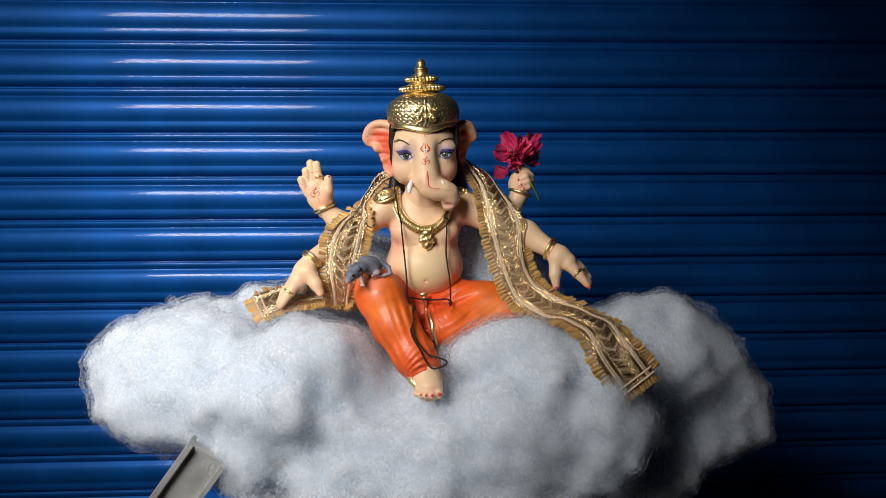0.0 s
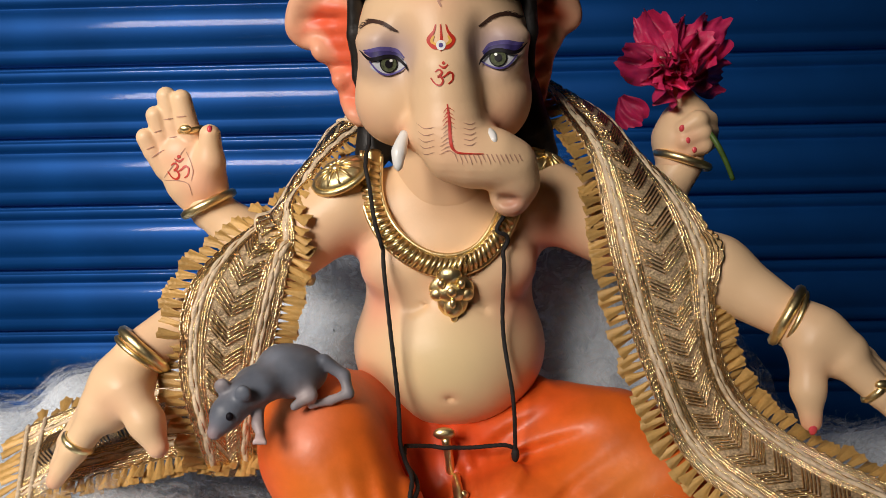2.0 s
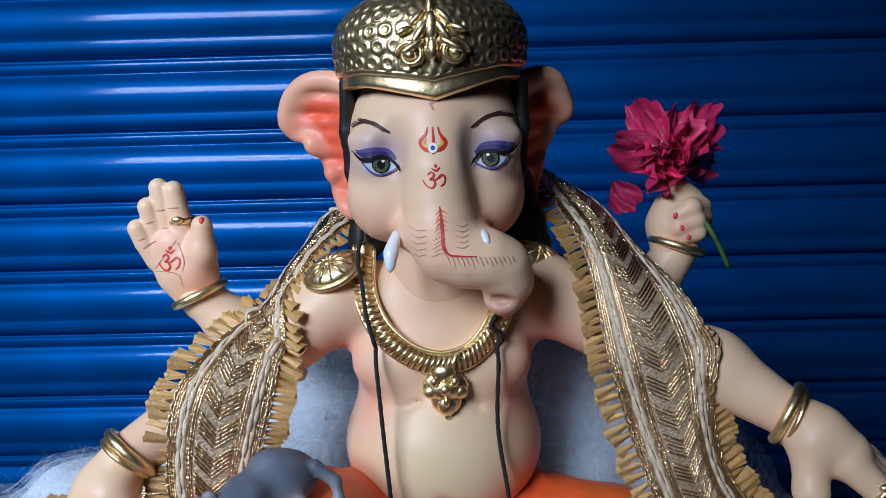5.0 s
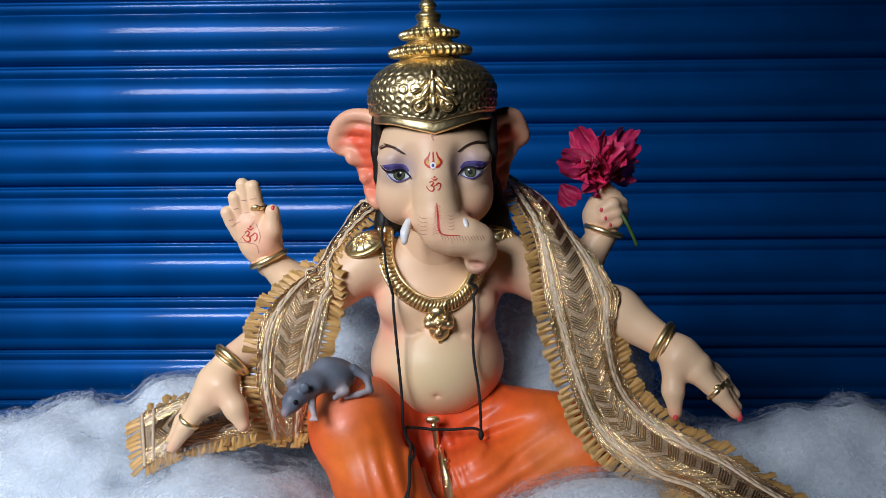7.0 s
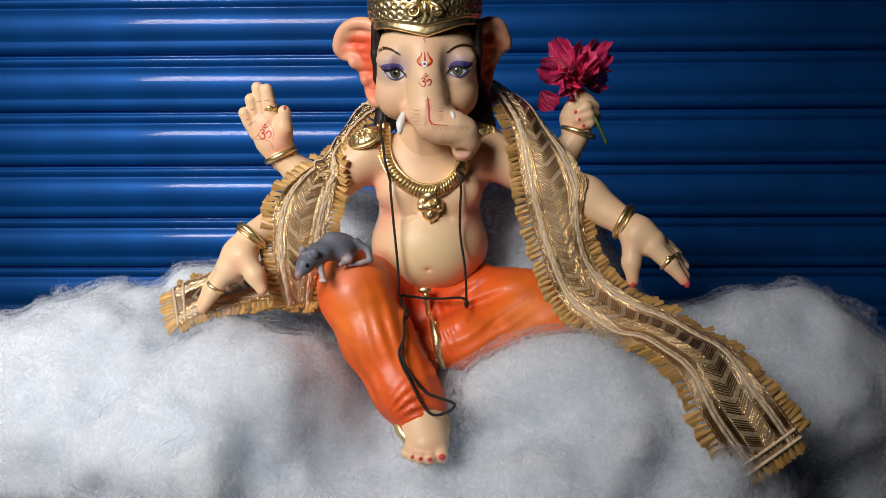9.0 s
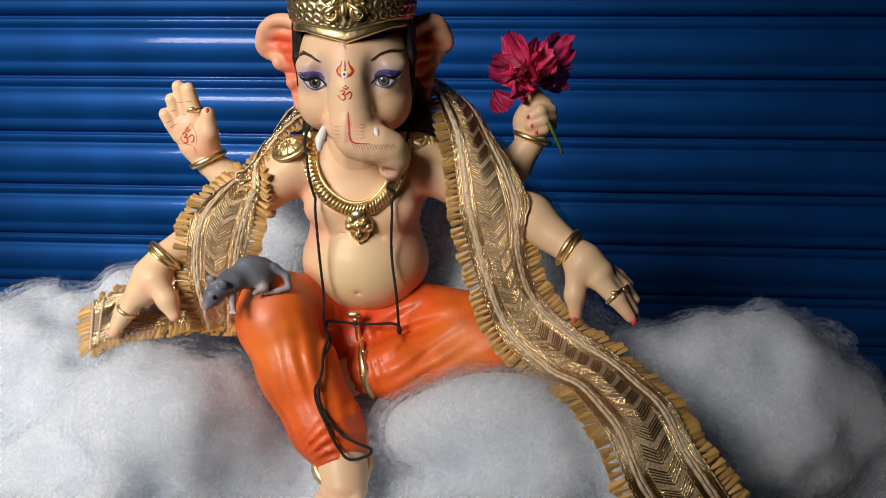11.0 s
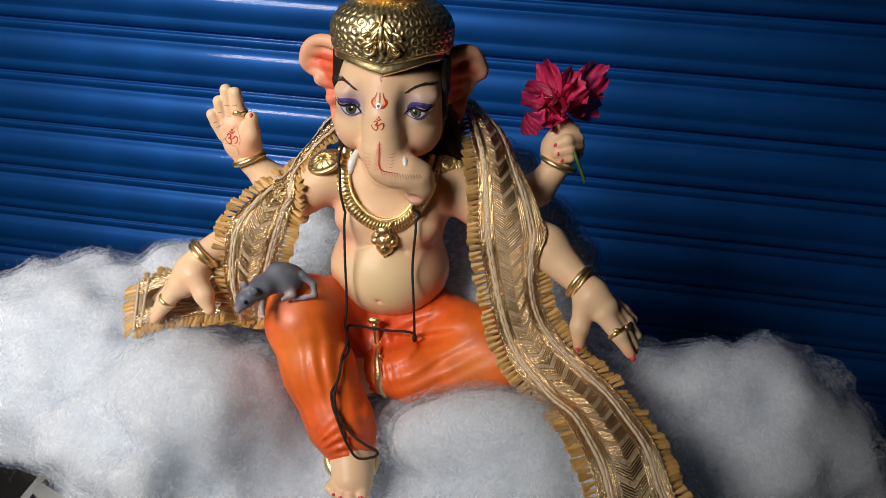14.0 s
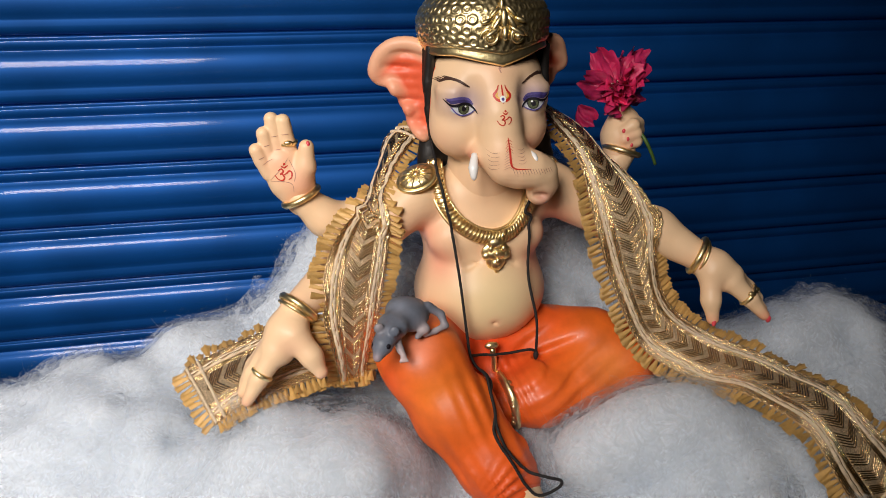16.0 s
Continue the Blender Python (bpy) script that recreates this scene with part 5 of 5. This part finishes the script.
    for e in end_at:
        i = 0 if e == 0 else rows - 1
        for j in range(11):
            u = U0 + (U1 - U0) * (j + 0.5) / 11
            pleat(at(0.0005 if e == 0 else L - 0.0005, u, -0.0003), along[i] * (-1 if e == 0 else 1), nrm[i])
        for dd in (0.0020, 0.0085):
            p = [at(dd if e == 0 else L - dd, U0 + (U1 - U0) * j / 60, 0.0009) for j in range(61)]
            tv, tf = tube(p, 0.0010 * (0.7 + 0.4 * np.abs(np.sin(np.arange(61) * 0.9))), 6)
            part("end_cord", mesh_from("end_cord", tv, tf, M["braid"]), scarf)


# over the raised-palm side: shoulder, forearm, down to the cotton
lace([(-0.028, 0.846, 1.024), (-0.038, 0.838, 1.017), (-0.046, 0.820, 1.004), (-0.058, 0.803, 0.990), (-0.077, 0.783, 0.981), (-0.0905, 0.7630, 0.968), (-0.0920, 0.7510, 0.940), (-0.0835, 0.7460, 0.910), (-0.080, 0.7480, 0.894)],
     [(-0.010, 0.836, 1.022), (-0.024, 0.816, 1.0160), (-0.0355, 0.8000, 1.0020), (-0.0385, 0.7870, 0.9840), (-0.0400, 0.7770, 0.9700), (-0.0425, 0.7700, 0.9520), (-0.0495, 0.7640, 0.9290), (-0.0590, 0.7600, 0.9000), (-0.060, 0.7620, 0.886)], [0.002, 0.003, 0.004, 0.005, 0.007, 0.007, 0.004, 0.002, 0.0], end_at=(0,), fold=(-1, 0.30))
# its free end, laid on the cotton under the fingers
lace([(-0.052, 0.806, 0.905), (-0.095, 0.812, 0.911), (-0.137, 0.804, 0.909), (-0.174, 0.789, 0.899)], [(-0.058, 0.752, 0.896), (-0.090, 0.742, 0.898), (-0.122, 0.731, 0.897), (-0.146, 0.724, 0.889)], [0.001, 0.003, 0.002, 0.0], end_at=(1,))
# over the flower side: shoulder, past the arm, over the knee and down the front of the cotton
lace([(0.055, 0.846, 1.038), (0.0640, 0.820, 1.0295), (0.0735, 0.7880, 1.0040), (0.0782, 0.7740, 0.9680), (0.0937, 0.7560, 0.9200), (0.1080, 0.7390, 0.8960), (0.1277, 0.7150, 0.8890), (0.1441, 0.6900, 0.8950), (0.1563, 0.6587, 0.8960), (0.1690, 0.6380, 0.8740), (0.1960, 0.6400, 0.8350)],
     [(0.068, 0.854, 1.036), (0.087, 0.838, 1.0260), (0.1064, 0.8104, 1.0070), (0.1259, 0.7790, 0.9820), (0.1328, 0.7700, 0.9400), (0.1473, 0.7640, 0.9160), (0.1733, 0.7450, 0.9050), (0.1963, 0.7130, 0.9010), (0.2100, 0.6829, 0.8990), (0.2200, 0.6600, 0.8900), (0.2390, 0.6450, 0.8680)], [0.003, 0.005, 0.007, 0.008, 0.006, 0.004, 0.003, 0.003, 0.003, 0.002, 0.001], end_at=(1,), fold=(1, 0.38))

# ---- black cord round the neck ----
cord = tagged(new("neck_cord"), "thin black twisted cord looped round the statue's neck", "cord")


def strand(points, r=0.0009):
    p = np.array([clear(q, r * 1.3) for q in spline(points, 22)])
    for gap in (2.6, 2.2, 2.0, 1.8):
        for _ in range(3):
            p[1:-1] = 0.5 * p[1:-1] + 0.25 * (p[:-2] + p[2:])
        p = np.array([clear(q, r * gap) for q in p])
    for _ in range(2):
        p[1:-1] = 0.5 * p[1:-1] + 0.25 * (p[:-2] + p[2:])
    d = np.concatenate([[0], np.cumsum(np.linalg.norm(np.diff(p, axis=0), axis=1))])
    tv, tf = tube(p, r * (0.85 + 0.2 * np.abs(np.sin(d * math.pi / 0.0021))), 7)
    part("strand", mesh_from("strand", tv, tf, M["cord"]), cord)


strand([(-0.0130, 0.806, 1.0250), (-0.0125, 0.7880, 1.0130), (-0.0100, 0.7770, 0.9950), (-0.0070, 0.7730, 0.9800), (-0.0037, 0.7620, 0.9500), (-0.0010, 0.7540, 0.9200), (-0.0005, 0.7400, 0.9020), (0.0005, 0.7200, 0.8930), (0.0027, 0.7010, 0.8850), (0.0100, 0.6930, 0.8705), (0.0220, 0.6830, 0.8550), (0.0340, 0.6820, 0.8570), (0.0375, 0.6825, 0.8620), (0.0290, 0.6840, 0.8650), (0.0165, 0.6915, 0.8665), (0.0095, 0.6945, 0.8765), (0.0055, 0.6980, 0.8855), (0.0025, 0.7180, 0.8955), (0.0015, 0.7380, 0.9030), (0.0010, 0.7500, 0.9060)])
strand([(0.0010, 0.7510, 0.9060), (0.0120, 0.7570, 0.9020), (0.0260, 0.7580, 0.9005), (0.0400, 0.7590, 0.9010), (0.0452, 0.7600, 0.8990)])
strand([(0.0500, 0.804, 1.0220), (0.0480, 0.788, 1.0050), (0.0430, 0.7760, 0.9840), (0.0408, 0.7700, 0.9493), (0.0445, 0.7590, 0.9220), (0.0455, 0.7590, 0.8960)])
kv, kf = blob((0.0455, 0.7590, 0.8965), (0.0017, 0.0016, 0.0034), n=8)
part("knot", mesh_from("knot", kv, kf, M["cord"]), cord)

# ---- mouse figurine on the knee ----
f = Field((-0.085, 0.695, 0.915), (0.0, 0.775, 0.975), 0.0009)
f.ball((-0.0400, 0.7420, 0.9455), (0.0112, 0.0130, 0.0090), 0.004, (20, 0, 40))
f.ball((-0.0340, 0.7465, 0.9430), (0.0100, 0.0105, 0.0090), 0.006)
f.ball((-0.0490, 0.7300, 0.9450), (0.0085, 0.0100, 0.0075), 0.006, (0, 0, 40))
f.limb([(-0.0530, 0.7230, 0.9440, 0.0072), (-0.0570, 0.7170, 0.9405, 0.0056), (-0.0605, 0.7125, 0.9355, 0.0030)], 0.003)
for c in ((-0.0585, 0.7200, 0.9500), (-0.0500, 0.7165, 0.9490)):
    f.ball(c, (0.0032, 0.0018, 0.0034), 0.001)
f.limb([(-0.0480, 0.7270, 0.9400, 0.0028), (-0.0465, 0.7190, 0.9350, 0.0021), (-0.0450, 0.7160, 0.9325, 0.0018)], 0.0015)
for dx in (-0.0022, 0, 0.0022):
    f.limb([(-0.0450, 0.7165, 0.9325, 0.0012), (-0.0450 + dx, 0.7140, 0.9295, 0.0009)], 0.0006)
f.limb([(-0.0330, 0.7380, 0.9420, 0.0050), (-0.0290, 0.7330, 0.9390, 0.0026), (-0.0345, 0.7290, 0.9365, 0.0018)], 0.002)
f.limb([(-0.0250, 0.7450, 0.9480, 0.0030), (-0.0170, 0.7440, 0.9420, 0.0024), (-0.0150, 0.7400, 0.9360, 0.0021), (-0.0220, 0.7370, 0.9345, 0.0018), (-0.0290, 0.7330, 0.9345, 0.0014)], 0.0015)
mv, mq = f.surface()
mv = np.array((-0.050, 0.722, 0.937)) + (mv - np.array((-0.050, 0.722, 0.937))) * 0.92
mouse = Sculpt()
mouse.add((mv, mq), "mouse", paint(mv, (0.13, 0.15, 0.19), [((-0.0455, 0.715, 0.931), 0.006, (0.55, 0.4, 0.38), 0.9), ((-0.032, 0.731, 0.937), 0.006, (0.5, 0.38, 0.36), 0.8), ((-0.061, 0.711, 0.934), 0.004, (0.5, 0.33, 0.33), 0.7), ((-0.04, 0.744, 0.958), 0.008, (0.07, 0.08, 0.1), 0.6), ((-0.059, 0.719, 0.951), 0.004, (0.5, 0.4, 0.38), 0.5), ((-0.024, 0.737, 0.936), 0.007, (0.5, 0.42, 0.42), 0.8), ((-0.047, 0.719, 0.936), 0.005, (0.5, 0.4, 0.4), 0.7), ((-0.045, 0.735, 0.954), 0.006, (0.2, 0.22, 0.27), 0.6)]))
mouse.add(blob((-0.0540, 0.7128, 0.9416), (0.0013, 0.0013, 0.0015), n=8), "lash")
mouse.add(blob((-0.0612, 0.7168, 0.9412), (0.0012, 0.0013, 0.0015), n=8), "lash")
tagged(new("mouse_figurine", mouse.mesh("mouse_figurine")), "small painted grey mouse figurine sitting on the statue's knee", "figurine")

# ---- flower in the raised fist ----
flower = tagged(new("flower"), "deep magenta ruffled fresh flower with green stem held in fist", "flower")
frng = random.Random(4)


def petal(base, tip, width, cup, ruffle, seed):
    base, tip = Vector(base), Vector(tip)
    d = tip - base
    L = d.length
    d.normalize()
    side = d.cross(Vector((0.1 * math.sin(seed), -1, 0.25 * math.cos(seed * 2)))).normalized()
    up = side.cross(d)
    n, m = 16, 20
    v, f = [], []
    for lay in (0, 1):
        for i in range(n + 1):
            t = i / n
            w = width * (0.15 + 1.0 * math.sin(math.pi * min(1, t * 0.60 + 0.02)) ** 1.2)
            for j in range(m + 1):
                u = 2 * j / m - 1
                edge = abs(u) ** 2 * 0.6 + t ** 3
                z = cup * (t * t - 0.3 * t) + 0.25 * width * u * u * (1 - t) + ruffle * edge * math.sin(u * 5.5 + seed * 1.7 + t * 3) + 0.5 * ruffle * t * math.sin(9 * t + u * 9 + seed) + 0.35 * ruffle * t * t * math.sin(u * 15 + seed * 2.3)
                tt = t * (1 - 0.24 * abs(u) ** 3 + 0.05 * math.sin(u * 7 + seed * 3) + 0.03 * math.sin(u * 17 + seed * 5))
                v.append(base + d * L * tt + side * (u * w / 2) + up * (z + lay * 0.0003))
    k = (n + 1) * (m + 1)
    for lay in (0, 1):
        for i in range(n):
            for j in range(m):
                a = lay * k + i * (m + 1) + j
                q = [a, a + 1, a + m + 2, a + m + 1]
                f.append(q if lay else q[::-1])
    part("petal", mesh_from("petal", v, f, M["petal"]), flower)


B = (0.1250, 0.8530, 1.0400)
for i, (base, tip, w, cup, ruf) in enumerate((
        (B, (0.1120, 0.862, 1.0680), 0.015, 0.004, 0.0040), (B, (0.1330, 0.864, 1.0640), 0.016, 0.004, 0.0042), ((0.1300, 0.860, 1.0420), (0.1560, 0.874, 1.0640), 0.020, -0.004, 0.0036), ((0.1310, 0.862, 1.0370), (0.1570, 0.872, 1.0390), 0.019, -0.003, 0.0034),
        (B, (0.1010, 0.858, 1.0490), 0.018, 0.004, 0.0042), ((0.1040, 0.866, 1.0290), (0.1120, 0.862, 1.0150), 0.015, 0.003, 0.0026), (B, (0.1160, 0.842, 1.0280), 0.017, 0.004, 0.0044),
        (B, (0.1100, 0.843, 1.0400), 0.016, 0.004, 0.0046), (B, (0.1210, 0.838, 1.0510), 0.016, 0.004, 0.0046), (B, (0.1320, 0.842, 1.0520), 0.015, 0.004, 0.0042), (B, (0.1420, 0.854, 1.0570), 0.018, 0.003, 0.0040), ((0.1290, 0.858, 1.0400), (0.1450, 0.860, 1.0420), 0.018, -0.002, 0.0036))):
    petal(base, tip, w, cup, ruf, i * 1.37)
# crumpled small petals round the heart
for i in range(7):
    a, reach = i * 2.4 + 0.3, frng.uniform(0.006, 0.011)
    tip = (B[0] + reach * math.cos(a) - 0.002, B[1] - frng.uniform(0.006, 0.014), B[2] + reach * math.sin(a) * 0.8 + 0.002)
    petal((B[0] - 0.001, B[1] - 0.002, B[2]), tip, frng.uniform(0.009, 0.013), 0.003, 0.0048, 20 + i * 1.9)
for tip in ((0.1130, 0.842, 1.0440), (0.1160, 0.841, 1.0490), (0.1200, 0.840, 1.0510)):
    tv, tf = tube(spline([B, ((B[0] + tip[0]) / 2, 0.846, (B[2] + tip[2]) / 2 + 0.003), tip], 5), 0.0004, 5)
    part("stamen", mesh_from("stamen", tv, tf, M["stamen"]), flower)
tv, tf = tube(spline([(0.1310, 0.8550, 1.0330), (0.1350, 0.8480, 1.0230), (0.1410, 0.8350, 1.0125), (0.1460, 0.8320, 1.0030), (0.1500, 0.8310, 0.9940)], 6), np.linspace(0.0016, 0.0011, 25), 7)
part("stem", mesh_from("stem", tv, tf, M["stem"]), flower)
